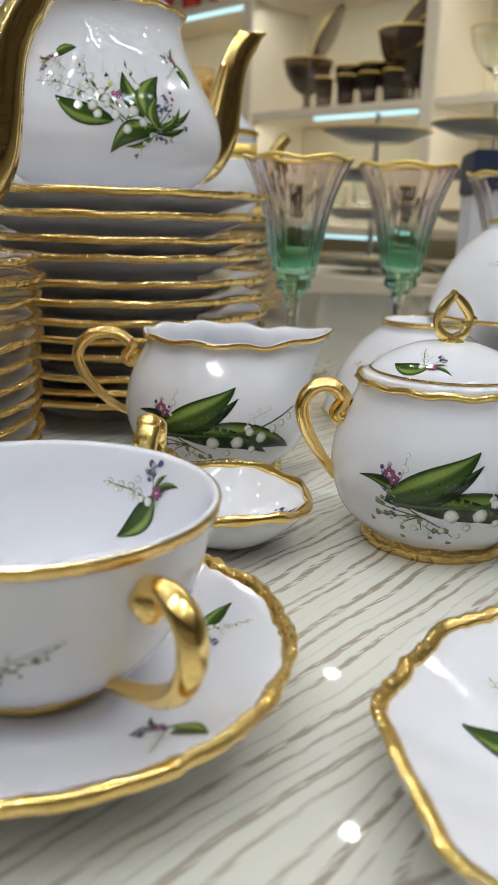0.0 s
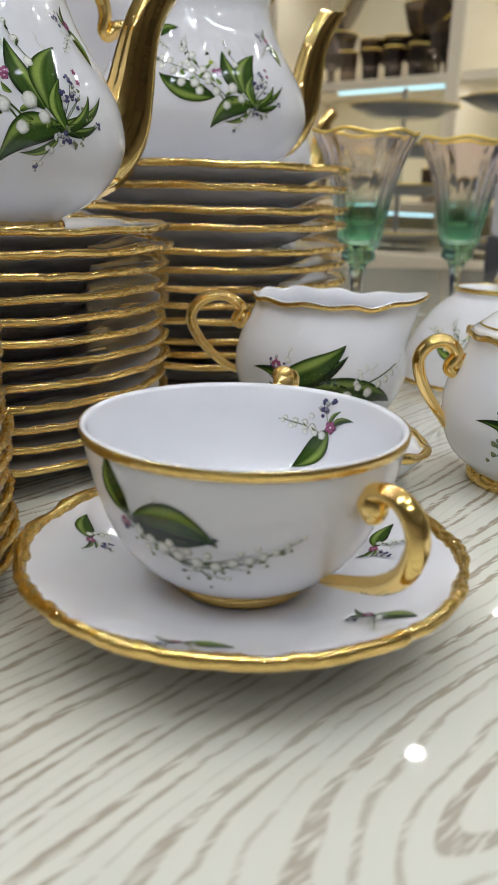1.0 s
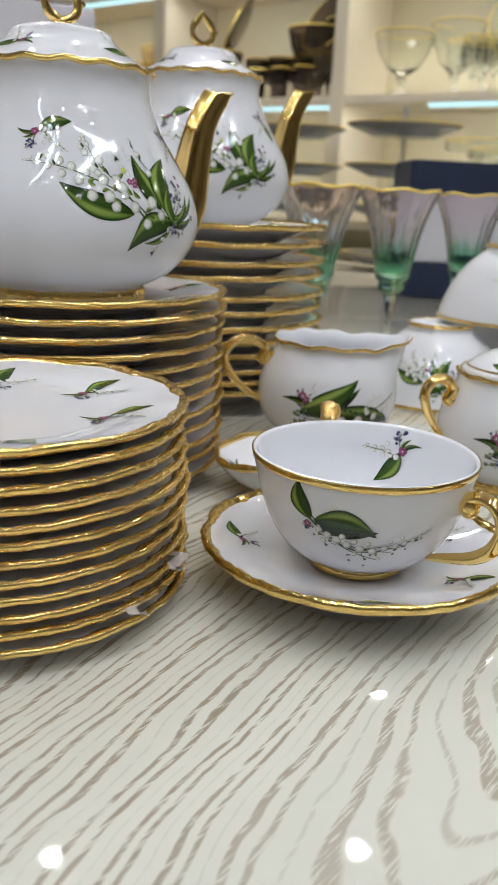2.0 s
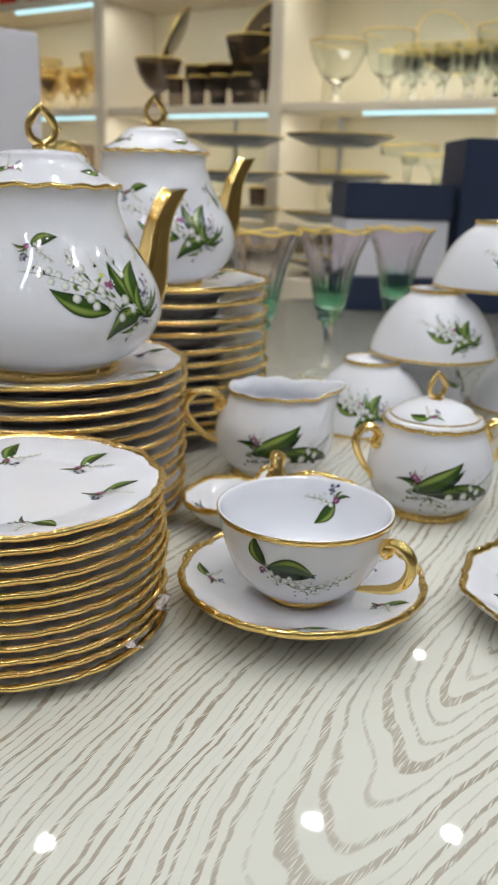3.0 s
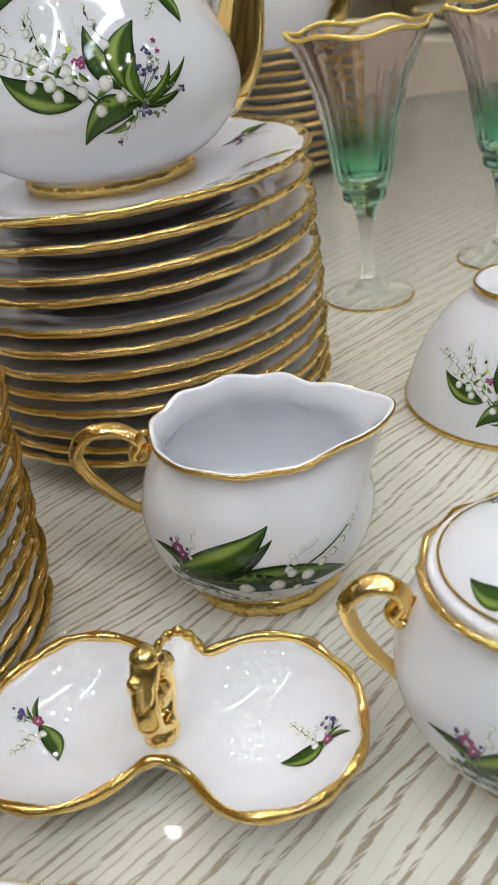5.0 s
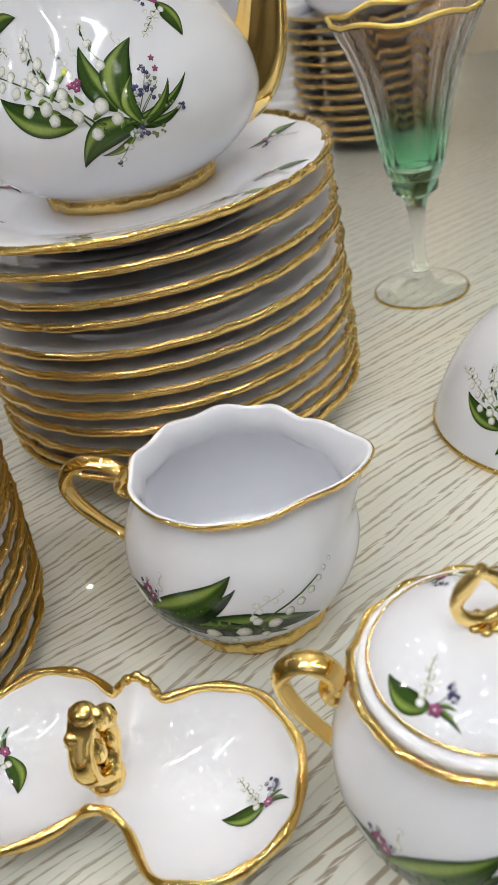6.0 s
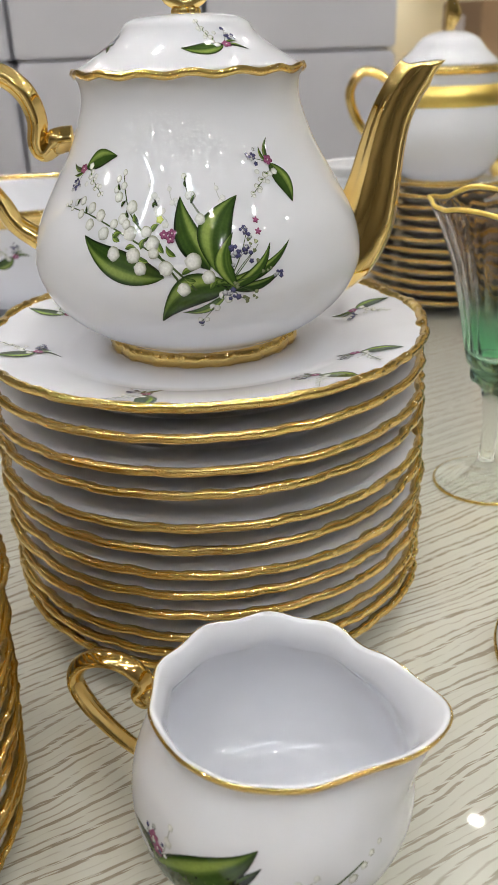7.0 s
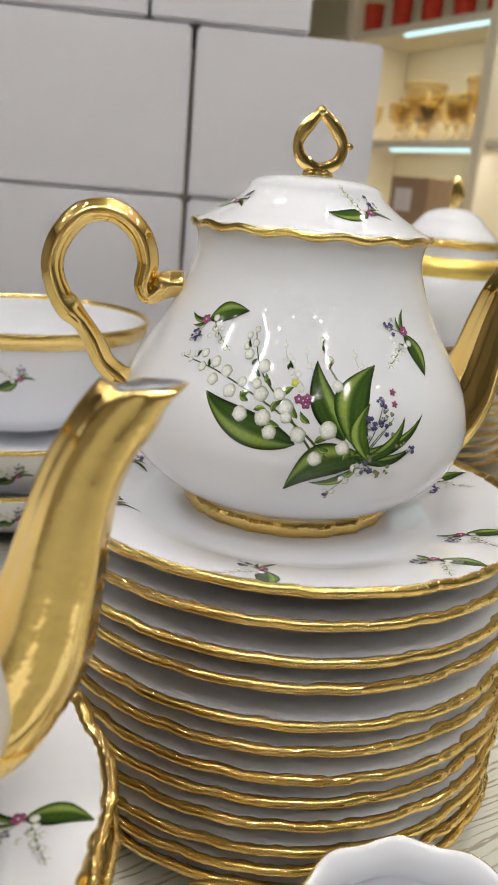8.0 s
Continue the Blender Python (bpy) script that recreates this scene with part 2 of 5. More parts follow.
def block(x0, y0, z0, x1, y1, z1, bevel=0.0, bm=None):
    bm = bm or bmesh.new()
    vs = [bm.verts.new((x, y, z)) for x in (x0, x1) for y in (y0, y1) for z in (z0, z1)]
    fs = [bm.faces.new([vs[i] for i in q]) for q in ((0, 1, 3, 2), (4, 6, 7, 5), (0, 4, 5, 1), (2, 3, 7, 6), (0, 2, 6, 4), (1, 5, 7, 3))]
    if bevel:
        es = {e for f in fs for e in f.edges}
        bmesh.ops.bevel(bm, geom=list(es), offset=bevel, segments=2, affect="EDGES")
    return bm


def blob(bm, c, r, squash=(1, 1, 1)):
    m = Matrix.Translation(c) @ Matrix.Diagonal((r * squash[0], r * squash[1], r * squash[2], 1))
    bmesh.ops.create_icosphere(bm, subdivisions=2, radius=1.0, matrix=m)
    return bm


# ---- the structure ----
def slab(name, x0, y0, z0, x1, y1, z1, mat, label, category, bevel=0.0):
    ob = part(name, block(x0, y0, z0, x1, y1, z1, bevel), mat, None, label, smooth=False)
    return tagged(ob, label, category, "", "structure")


slab("floor", -4, -3.5, -TABLE_H - 0.1, 5, 5.5, -TABLE_H, FLOOR, "pale polished stone shop floor", "floor")
slab("ceiling", -4, -3.5, CEIL, 5, 5.5, CEIL + 0.1, CEILING, "grey shop ceiling with downlights", "ceiling")
slab("wall_south", -4, -3.6, -TABLE_H, 5, -3.5, CEIL, WALL, "plain beige painted shop wall", "wall")
slab("wall_west", -4.1, -3.5, -TABLE_H, -4, 5.5, CEIL, WALL, "plain beige painted shop wall", "wall")
slab("wall_east", 5, -3.5, -TABLE_H, 5.1, 5.5, CEIL, WALL, "plain beige painted shop wall", "wall")
slab("wall_north", -4, 5.5, -TABLE_H, 5, 5.6, CEIL, WALL, "plain beige painted shop wall", "wall")

for x, y in DOWNLIGHTS:
    d = thing("downlight", "round recessed ceiling downlight with metal ring", "ceiling light", x, y, CEIL - 0.025, group="ceiling downlights")
    part("ring", spin([(0.06, 0.0), (0.085, 0.0), (0.085, 0.025), (0.06, 0.025)], 32, close=True), STEEL, d)


k = 0
for gx in range(-3, 4):
    for gy in range(-3, 4):
        k += 1
        x, y = gx * 0.78 + 0.16 * math.sin(k * 2.3), gy * 0.80 + 0.40 + 0.17 * math.cos(k * 1.7)
        sp = thing("spotlight", "small round ceiling spotlight, lit", "ceiling light", x, y, CEIL - 0.02, group="ceiling spotlights")
        part("rim", spin([(0.028, 0.0), (0.040, 0.0), (0.040, 0.020), (0.028, 0.020)], 20, close=True), STEEL, sp)
        part("lens", spin([(0.0005, 0.004), (0.0275, 0.004), (0.0275, 0.010), (0.0005, 0.010)], 16), LENS, sp, "glowing lens")


def display_table():
    t = thing("display_table", "glossy cream display table with grey-brown oak grain", "table", 0.1, 0.45, -TABLE_H, 6)
    top = part("tabletop", block(-1.25, -1.25, TABLE_H - 0.04, 1.25, 1.22, TABLE_H, 0.004), LAMINATE, t)
    for sx in (-1.1, 1.1):
        for sy in (-1.1, 1.08):
            part("leg", block(sx - 0.035, sy - 0.035, 0, sx + 0.035, sy + 0.035, TABLE_H - 0.041, 0.003), CREAM, t, smooth=False)
    return top


display_table()


# ---- printed flowers ----
# A print is a list of (layer, [(points, colours), ...]) in metres on the flat transfer.
INK_DARK, INK_MID, INK_LIGHT = Vector((0.008, 0.018, 0.006)), Vector((0.045, 0.095, 0.016)), Vector((0.25, 0.34, 0.075))
INK_LIME, INK_STEM, INK_OLIVE = Vector((0.26, 0.36, 0.05)), Vector((0.055, 0.085, 0.030)), Vector((0.24, 0.26, 0.15))
INK_WHITE, INK_GREY, INK_FAINT = Vector((0.80, 0.81, 0.79)), Vector((0.22, 0.24, 0.19)), Vector((0.58, 0.60, 0.60))
INK_NAVY, INK_NAVY_L = Vector((0.012, 0.011, 0.040)), Vector((0.10, 0.10, 0.22))
INK_ROSE, INK_ROSE_D, INK_YELLOW = Vector((0.34, 0.10, 0.21)), Vector((0.085, 0.012, 0.045)), Vector((0.62, 0.66, 0.12))


def blend(a, b, t):
    return a.lerp(b, max(0.0, min(1.0, t)))


def leaf(out, base, tip, width, bend=0.0, lay=1, tone=0.0, n=16, k=12, side=1):
    """A broad leaf with a sunken midrib, one half catching more light, and dark margins."""
    (x0, y0), (x1, y1) = base, tip
    dx, dy = x1 - x0, y1 - y0
    ln = math.hypot(dx, dy)
    nx, ny = -dy / ln, dx / ln
    rows = []
    for i in range(n + 1):
        t = i / n
        w = width * 0.5 * (0.03 + math.sin(math.pi * t ** 0.88) ** 0.82 * (1 - 0.28 * t ** 3))
        c = bend * ln * math.sin(math.pi * t) - (0.06 if bend > 0 else -0.06) * ln * t ** 5
        row = []
        for j in range(k + 1):
            u = 2 * j / k - 1
            g = u * side
            v = 0.50 + tone + 0.42 * math.exp(-((g - 0.42 - 0.12 * t) / 0.24) ** 2) * (0.35 + 0.65 * math.sin(math.pi * t)) - 0.30 * math.exp(-(u / 0.11) ** 2) - 0.75 * abs(u) ** 6 - (0.22 if g < 0 else 0.0)
            v += 0.05 * math.sin(u * 19 + t * 3) + 0.16 * (0.5 - abs(t - 0.5)) - 0.30 * t ** 8 - 0.16 * (1 - t) ** 6
            col = blend(INK_DARK, INK_MID, v * 2) if v < 0.5 else blend(INK_MID, INK_LIGHT, (v - 0.5) * 2)
            row.append(((x0 + dx * t + nx * (c + w * u), y0 + dy * t + ny * (c + w * u)), col))
        rows.append(row)
    faces = []
    for a, b in zip(rows, rows[1:]):
        for j in range(k):
            q = (a[j], a[j + 1], b[j + 1], b[j])
            faces.append(([p for p, _ in q], [c for _, c in q]))
    out.append((lay, faces))


def stroke(out, pts, width, ink, lay=1, taper=0.6):
    p = [tuple(q) for q in smooth_path(pts, 5)]
    n = len(p)
    sides = []
    for i, (x, y) in enumerate(p):
        (xa, ya), (xb, yb) = p[max(0, i - 1)], p[min(n - 1, i + 1)]
        ln = math.hypot(xb - xa, yb - ya) or 1
        w = width * 0.5 * (1 - taper * i / n)
        sides.append(((x - (ya - yb) / ln * w, y - (xb - xa) / ln * w), (x + (ya - yb) / ln * w, y + (xb - xa) / ln * w)))
    out.append((lay, [([a[0], a[1], b[1], b[0]], [ink] * 4) for a, b in zip(sides, sides[1:])]))


def petal_ring(out, x, y, r, inner, outer, lay=3, petals=5, deep=0.28, squash=1.0, turn=0.0):
    """A small floret or berry seen face on, shaded from its middle outwards."""
    n = max(10, petals * 4)
    ring = []
    for i in range(n):
        a = 2 * math.pi * i / n
        q = r * (1 - deep * (0.5 - 0.5 * math.cos(petals * a)))
        c, s = math.cos(a + turn), math.sin(a + turn)
        ring.append(((x + q * c * squash, y + q * s), blend(outer, inner, 0.35 + 0.35 * s)))
    out.append((lay, [([(x, y), ring[i][0], ring[(i + 1) % n][0]], [inner, ring[i][1], ring[(i + 1) % n][1]]) for i in range(n)]))


def bell(out, x, y, r, lay=4, fade=0.0, lean=0.0):
    """A lily bell: rounded crown, flared scalloped mouth, soft grey-green shading."""
    n, r = 16, r * 0.78
    edge, lit, soft = blend(INK_GREY, INK_FAINT, fade), blend(INK_WHITE, INK_FAINT, fade * 0.4), blend(INK_OLIVE, INK_FAINT, fade)
    cs, sn = math.cos(lean), math.sin(lean)
    ring = []
    for i in range(n):
        a = 2 * math.pi * i / n
        px, py = math.cos(a) * 0.92, math.sin(a)
        if py < -0.25:
            px, py = px * 1.16, py * (0.86 + 0.17 * math.cos(3 * (a - 1.5 * math.pi)))
        col = blend(edge, soft, 0.5 + 0.5 * math.sin(a))
        if px < -0.2:
            col = blend(col, lit, 0.45)
        ring.append(((x + r * (px * cs - py * sn), y + r * (px * sn + py * cs)), col))
    mid = [((x + (p[0] - x) * 0.56 - 0.08 * r, y + (p[1] - y) * 0.60 + 0.06 * r), blend(c, lit, 0.78)) for p, c in ring]
    faces = []
    for i in range(n):
        j = (i + 1) % n
        faces.append(([ring[i][0], ring[j][0], mid[j][0], mid[i][0]], [ring[i][1], ring[j][1], mid[j][1], mid[i][1]]))
        faces.append(([mid[i][0], mid[j][0], (x - 0.06 * r, y + 0.05 * r)], [mid[i][1], mid[j][1], lit]))
    out.append((lay, faces))


def bell_stem(out, pts, bells, r, rnd, fade=0.0, lay=2, small=0.4):
    """A stem with bells hanging on either side, smaller towards its end."""
    ink = blend(INK_STEM, INK_FAINT, fade)
    stroke(out, pts, r * 0.30, ink, lay)
    path = smooth_path(pts, 10)
    for i in range(bells):
        t = (i + 0.6) / bells
        q = path[int(t * (len(path) - 1))]
        s = r * (1 - (1 - small) * t)
        up = 1 if i % 2 else -1
        x, y = q[0] + rnd.uniform(-0.3, 0.3) * s, q[1] + up * s * rnd.uniform(0.75, 1.15)
        stroke(out, [(q[0], q[1]), ((q[0] + x) / 2 + 0.2 * s, (q[1] + y) / 2), (x, y)], s * 0.16, ink, lay)
        bell(out, x, y, s, lay + 1, fade, 0.5 * up + rnd.uniform(-0.4, 0.4))
        if i % 2 and fade < 0.5:
            leaf(out, (q[0], q[1]), (q[0] + rnd.uniform(-0.8, 0.8) * s, q[1] + 1.1 * s), s * 0.34, 0.1, lay + 2, 0.1, 6, 4)


def berries(out, x, y, spread, r, count, rnd, lay=5):
    for i in range(count):
        petal_ring(out, x + rnd.gauss(0, spread), y + rnd.gauss(0, spread), r * rnd.uniform(0.65, 1.15), INK_NAVY_L if i % 3 else INK_FAINT, INK_NAVY, lay + i % 2, 5, 0.3, 1, i)


def violet(out, x, y, r, lay=6):
    for k in range(5):
        a = 2 * math.pi * k / 5 + 0.4
        petal_ring(out, x + 0.55 * r * math.cos(a), y + 0.55 * r * math.sin(a), r * 0.55, INK_ROSE, INK_ROSE_D, lay, 2, 0.15, 1, a)
    petal_ring(out, x, y, r * 0.24, INK_WHITE, INK_ROSE, lay + 1)


def twigs(out, spots, foot, width, rnd, lay=2):
    """Fine dark twigs ending in tiny buds."""
    for x, y in spots:
        stroke(out, [foot, ((x + foot[0]) / 2 + rnd.uniform(-1, 1) * width * 3, (y + foot[1]) / 2), (x, y)], width, INK_STEM, lay)
        for _ in range(3):
            petal_ring(out, x + rnd.gauss(0, width * 4), y + rnd.gauss(0, width * 4), width * rnd.uniform(1.4, 2.4), INK_OLIVE, INK_STEM, lay + 1, 3)


def bouquet():
    """Large spray: broad leaves, two long stems of lily bells, a rose violet and dark berries."""
    o, rnd = [], random.Random(3)
    k = 1 / 7150

    def q(x, y):
        return ((x - 553) * k, (507 - y) * k)

    for x, y in ((440, 330), (410, 285), (480, 300), (640, 300)):
        bell_stem(o, [q(x + 40, y + 60), q(x + 10, y + 25), q(x, y - 20)], 5, 15 * k, rnd, 0.85, 1, 0.6)
    leaf(o, q(470, 548), q(190, 458), 92 * k, 0.05, 1, 0.05, side=1)
    leaf(o, q(662, 575), q(446, 672), 92 * k, -0.16, 2, 0.08, side=-1)
    leaf(o, q(600, 530), q(506, 322), 78 * k, 0.06, 2, 0.02, side=-1)
    leaf(o, q(622, 540), q(697, 318), 104 * k, 0.16, 3, 0.10, side=1)
    leaf(o, q(600, 575), q(862, 484), 34 * k, -0.08, 2, 0.0)
    leaf(o, q(650, 588), q(795, 478), 34 * k, -0.10, 3, 0.06)
    leaf(o, q(630, 575), q(815, 562), 30 * k, -0.10, 2, -0.15)
    leaf(o, q(672, 585), q(668, 430), 52 * k, 0.20, 4, 0.22)
    leaf(o, q(645, 600), q(520, 660), 26 * k, 0.1, 3, 0.2)
    for x, y, dx, dy in ((330, 450, -30, 22), (305, 440, 24, 18), (425, 505, -40, 20), (505, 490, -30, 30), (520, 540, 40, 15), (430, 420, 22, 26), (385, 395, -20, 28), (350, 470, 36, 6), (600, 585, 20, 26), (470, 480, -16, 34), (560, 560, -34, 10), (400, 470, 14, 34)):
        leaf(o, q(x, y), q(x + dx, y - dy), 17 * k, 0.12, 2, 0.25, 6, 6)
    stroke(o, [q(560, 585), q(470, 500), q(330, 425), q(190, 378), q(48, 362)], 7 * k, INK_STEM, 2)
    stroke(o, [q(520, 570), q(420, 440), q(345, 355), q(298, 240)], 7 * k, INK_STEM, 2)
    bell_stem(o, [q(588, 380), q(550, 320), q(533, 262)], 4, 24 * k, rnd, 0.25, 2, 0.55)
    for x, y, r in ((205, 408, 24), (242, 378, 25), (196, 358, 24), (146, 340, 19), (152, 380, 20), (114, 348, 15), (98, 368, 12), (78, 352, 11), (58, 362, 9), (268, 430, 27), (300, 320, 22), (312, 286, 17), (284, 266, 15), (306, 246, 13), (285, 298, 16), (356, 348, 27), (330, 384, 24), (300, 400, 20)):
        bell(o, *q(x, y), r * k, 3, 0.12, 0.5 * math.sin(x * 0.37))
    for x, y, r in ((314, 486, 28), (362, 425, 30), (378, 488, 30), (400, 524, 26), (436, 452, 30), (415, 420, 24), (440, 480, 22), (476, 522, 29), (555, 505, 33), (596, 550, 26), (525, 582, 26), (345, 400, 20)):
        bell(o, *q(x, y), r * k, 5, 0.0, 0.6 * math.sin(x * 0.61))
    for x, y in ((316, 350), (350, 380), (300, 300), (388, 400), (180, 375), (120, 355), (410, 455), (445, 345), (430, 350), (540, 290), (555, 340)):
        leaf(o, q(x, y), q(x + 14 * math.sin(x), y - 22), 10 * k, 0.1, 5, -0.25, 6, 4)
    petal_ring(o, *q(455, 384), 13 * k, INK_YELLOW, INK_LIME, 6)
    for x, y in ((470, 428), (490, 440), (494, 424)):
        violet(o, *q(x, y), 13 * k)
    for x, y in ((757, 400), (757, 434)):
        petal_ring(o, *q(x, y), 12 * k, INK_ROSE, INK_ROSE_D, 6, 5, 0.5)
    stroke(o, [q(650, 570), q(690, 500), q(725, 420)], 4 * k, INK_STEM, 3)
    berries(o, *q(688, 482), 17 * k, 9 * k, 26, rnd)
    berries(o, *q(722, 432), 11 * k, 8 * k, 9, rnd)
    berries(o, *q(660, 606), 9 * k, 9 * k, 7, rnd)
    berries(o, *q(798, 560), 7 * k, 7 * k, 5, rnd)
    twigs(o, [q(750, 470), q(735, 485), q(770, 545), q(700, 625), q(735, 608), q(688, 590)], q(655, 572), 3.5 * k, rnd, 3)
    bell_stem(o, [q(650, 600), q(610, 640), q(562, 700)], 6, 17 * k, rnd, 0.45, 2, 0.6)
    berries(o, *q(568, 690), 9 * k, 6 * k, 6, rnd)
    return o


def branch():
    """Long low spray: a broad folded leaf, a darker one beneath it and a row of bells."""
    o, rnd = [], random.Random(5)
    k = 1 / 3700

    def q(x, y):
        return ((x - 780) * k, (860 - y) * k)

    bell_stem(o, [q(850, 850), q(870, 838), q(905, 828)], 6, 9 * k, rnd, 0.85, 1, 0.6)
    bell_stem(o, [q(690, 850), q(705, 820), q(712, 788)], 6, 10 * k, rnd, 0.6, 1, 0.6)
    leaf(o, q(735, 880), q(626, 822), 22 * k, -0.12, 1, -0.2)
    leaf(o, q(700, 862), q(900, 905), 40 * k, 0.05, 1, -0.25)
    leaf(o, q(725, 872), q(960, 902), 54 * k, 0.06, 1, -0.12)
    leaf(o, q(672, 866), q(840, 812), 36 * k, -0.06, 2, -0.25)
    leaf(o, q(676, 860), q(838, 790), 54 * k, -0.03, 3, 0.06, side=1)
    stroke(o, [q(690, 868), q(760, 870), q(860, 864), q(962, 832)], 6 * k, INK_STEM, 4)
    for x, y, r in ((785, 885, 17), (832, 886, 17), (880, 880, 15), (905, 866, 11), (925, 858, 10), (945, 848, 9), (962, 838, 7), (975, 828, 6), (990, 822, 5), (856, 866, 11), (812, 908, 10), (862, 904, 11), (798, 926, 8), (742, 900, 9)):
        bell(o, *q(x, y), r * k, 5, 0.0, 0.5 * math.sin(x * 0.7))
    for x, y in ((683, 818), (692, 828)):
        violet(o, *q(x, y), 10 * k)
    berries(o, *q(676, 826), 10 * k, 5 * k, 9, rnd)
    berries(o, *q(680, 885), 13 * k, 4 * k, 10, rnd, 3)
    twigs(o, [q(655, 870), q(662, 892), q(700, 908), q(735, 915), q(760, 922), q(790, 930), q(668, 842)], q(735, 888), 3 * k, rnd, 2)
    for x, y, r in ((722, 912, 9), (745, 920, 8), (700, 900, 8), (770, 914, 8)):
        bell(o, *q(x, y), r * k, 3, 0.5)
    return o


def garland():
    """Curved spray on the cup: two leaves over a hanging row of bells."""
    o, rnd = [], random.Random(8)
    k = 1 / 6300

    def q(x, y):
        return ((x - 370) * k, (950 - y) * k)

    bell_stem(o, [q(240, 930), q(262, 900), q(285, 875)], 6, 11 * k, rnd, 0.7, 1, 0.6)
    leaf(o, q(218, 922), q(188, 818), 52 * k, 0.12, 2, -0.02)
    leaf(o, q(226, 930), q(384, 944), 46 * k, -0.02, 2, -0.25)
    leaf(o, q(228, 922), q(384, 940), 62 * k, 0.14, 3, -0.04)
    stroke(o, [q(205, 905), q(270, 968), q(350, 1000), q(440, 978), q(520, 936)], 6 * k, INK_STEM, 2)
    stroke(o, [q(215, 900), q(300, 990), q(400, 1030)], 4 * k, INK_STEM, 1)
    for x, y, r in ((240, 946, 13), (262, 956, 15), (285, 970, 17), (312, 982, 16), (345, 992, 17), (378, 992, 16), (408, 986, 14), (435, 976, 13), (458, 968, 12), (478, 958, 10), (496, 948, 9), (510, 938, 7), (522, 932, 6), (300, 955, 12), (330, 965, 12), (365, 970, 11), (332, 1012, 9), (398, 1026, 9), (250, 976, 11), (420, 962, 9), (448, 952, 8)):
        bell(o, *q(x, y + rnd.uniform(-3, 3)), r * k, 5, 0.08, 0.6 * math.sin(x * 0.43))
    twigs(o, [q(270, 985), q(325, 1015), q(390, 1010), q(430, 1000), q(465, 980), q(500, 960), q(240, 960), q(360, 1025)], q(350, 990), 2.5 * k, rnd, 3)
    berries(o, *q(212, 948), 9 * k, 6 * k, 8, rnd)
    violet(o, *q(210, 936), 11 * k)
    return o


def sprig(size=0.03, seed=1):
    """Small spray: one leaf, a rose violet, dark berries and pale bells."""
    o, rnd = [], random.Random(seed)
    k = size / 100
    leaf(o, (8 * k, -1 * k), (-48 * k, -9 * k), 25 * k, 0.08, 2, 0.06, 12, 8)
    leaf(o, (6 * k, 0), (40 * k, -12 * k), 7 * k, 0.12, 1, -0.05, 8, 4)
    leaf(o, (10 * k, 2 * k), (32 * k, 6 * k), 5 * k, 0.1, 1, 0.1, 6, 4)
    bell_stem(o, [(-2 * k, 3 * k), (-12 * k, 22 * k), (-27 * k, 44 * k)], 9, 6.4 * k, rnd, 0.15, 2, 0.5)
    for x, y in ((-14, 14), (2, 22), (-22, 30)):
        bell(o, x * k, y * k, 4.6 * k, 3, 0.5)
    stroke(o, [(8 * k, 0), (16 * k, 12 * k), (22 * k, 27 * k)], 1.2 * k, INK_STEM, 2)
    berries(o, 21 * k, 18 * k, 4.5 * k, 3.1 * k, 14, rnd)
    violet(o, 12 * k, -1 * k, 6.5 * k)
    return o


def put_print(shapes, where, parent, lift=0.0002, flip=False):
    """Lays a print on a surface: where(s, h) gives the point and the outward direction."""
    verts, faces, inks = [], [], []
    for rank, (lay, group) in enumerate(sorted(shapes, key=lambda q: q[0])):
        for pts, cols in group:
            at = len(verts)
            for s, h in pts:
                p, n = where(-s if flip else s, h)
                verts.append(p + n * (lift + 2.5e-5 * lay + 5e-7 * rank))
            faces.append(tuple(range(at, at + len(pts))))
            inks.extend(cols)
    me = bpy.data.meshes.new("flower_print")
    me.from_pydata(verts, [], faces)
    layer = me.color_attributes.new("ink", "FLOAT_COLOR", "CORNER")
    layer.data.foreach_set("color", np.array([(*c, 1.0) for c in inks], dtype=np.float32).ravel())
    for f in me.polygons:
        f.use_smooth = True
    me.materials.append(PRINT)
    ob = new("flower_print", me)
    ob.parent = parent
    ob["label"] = "printed lily of the valley spray"
    return ob


def on_body(profile, angle, z0, turn=0.0, inside=False, size=1.0):
    """Mapping onto a turned body: s runs round it, h up along its wall."""
    rs, zs = np.array(profile, float).T.copy()
    arc = np.concatenate(([0.0], np.cumsum(np.hypot(np.diff(rs), np.diff(zs)))))
    r0 = float(np.interp(z0, zs, rs))
    a0 = float(np.interp(z0, zs, arc))
    c, sn = math.cos(radians(turn)), math.sin(radians(turn))

    def where(s, h):
        s, h = size * (s * c - h * sn), size * (s * sn + h * c)
        u = a0 + h
        r, z = float(np.interp(u, arc, rs)), float(np.interp(u, arc, zs))
        r2, z2 = float(np.interp(u + 0.0015, arc, rs)), float(np.interp(u + 0.0015, arc, zs))
        a = radians(angle) + (-s if inside else s) / r0
        ln = math.hypot(r2 - r, z2 - z) or 1
        nr, nz = (z2 - z) / ln, -(r2 - r) / ln
        if inside:
            nr, nz = -nr, -nz
        return Vector((r * math.cos(a), r * math.sin(a), z)), Vector((nr * math.cos(a), nr * math.sin(a), nz))

    return where


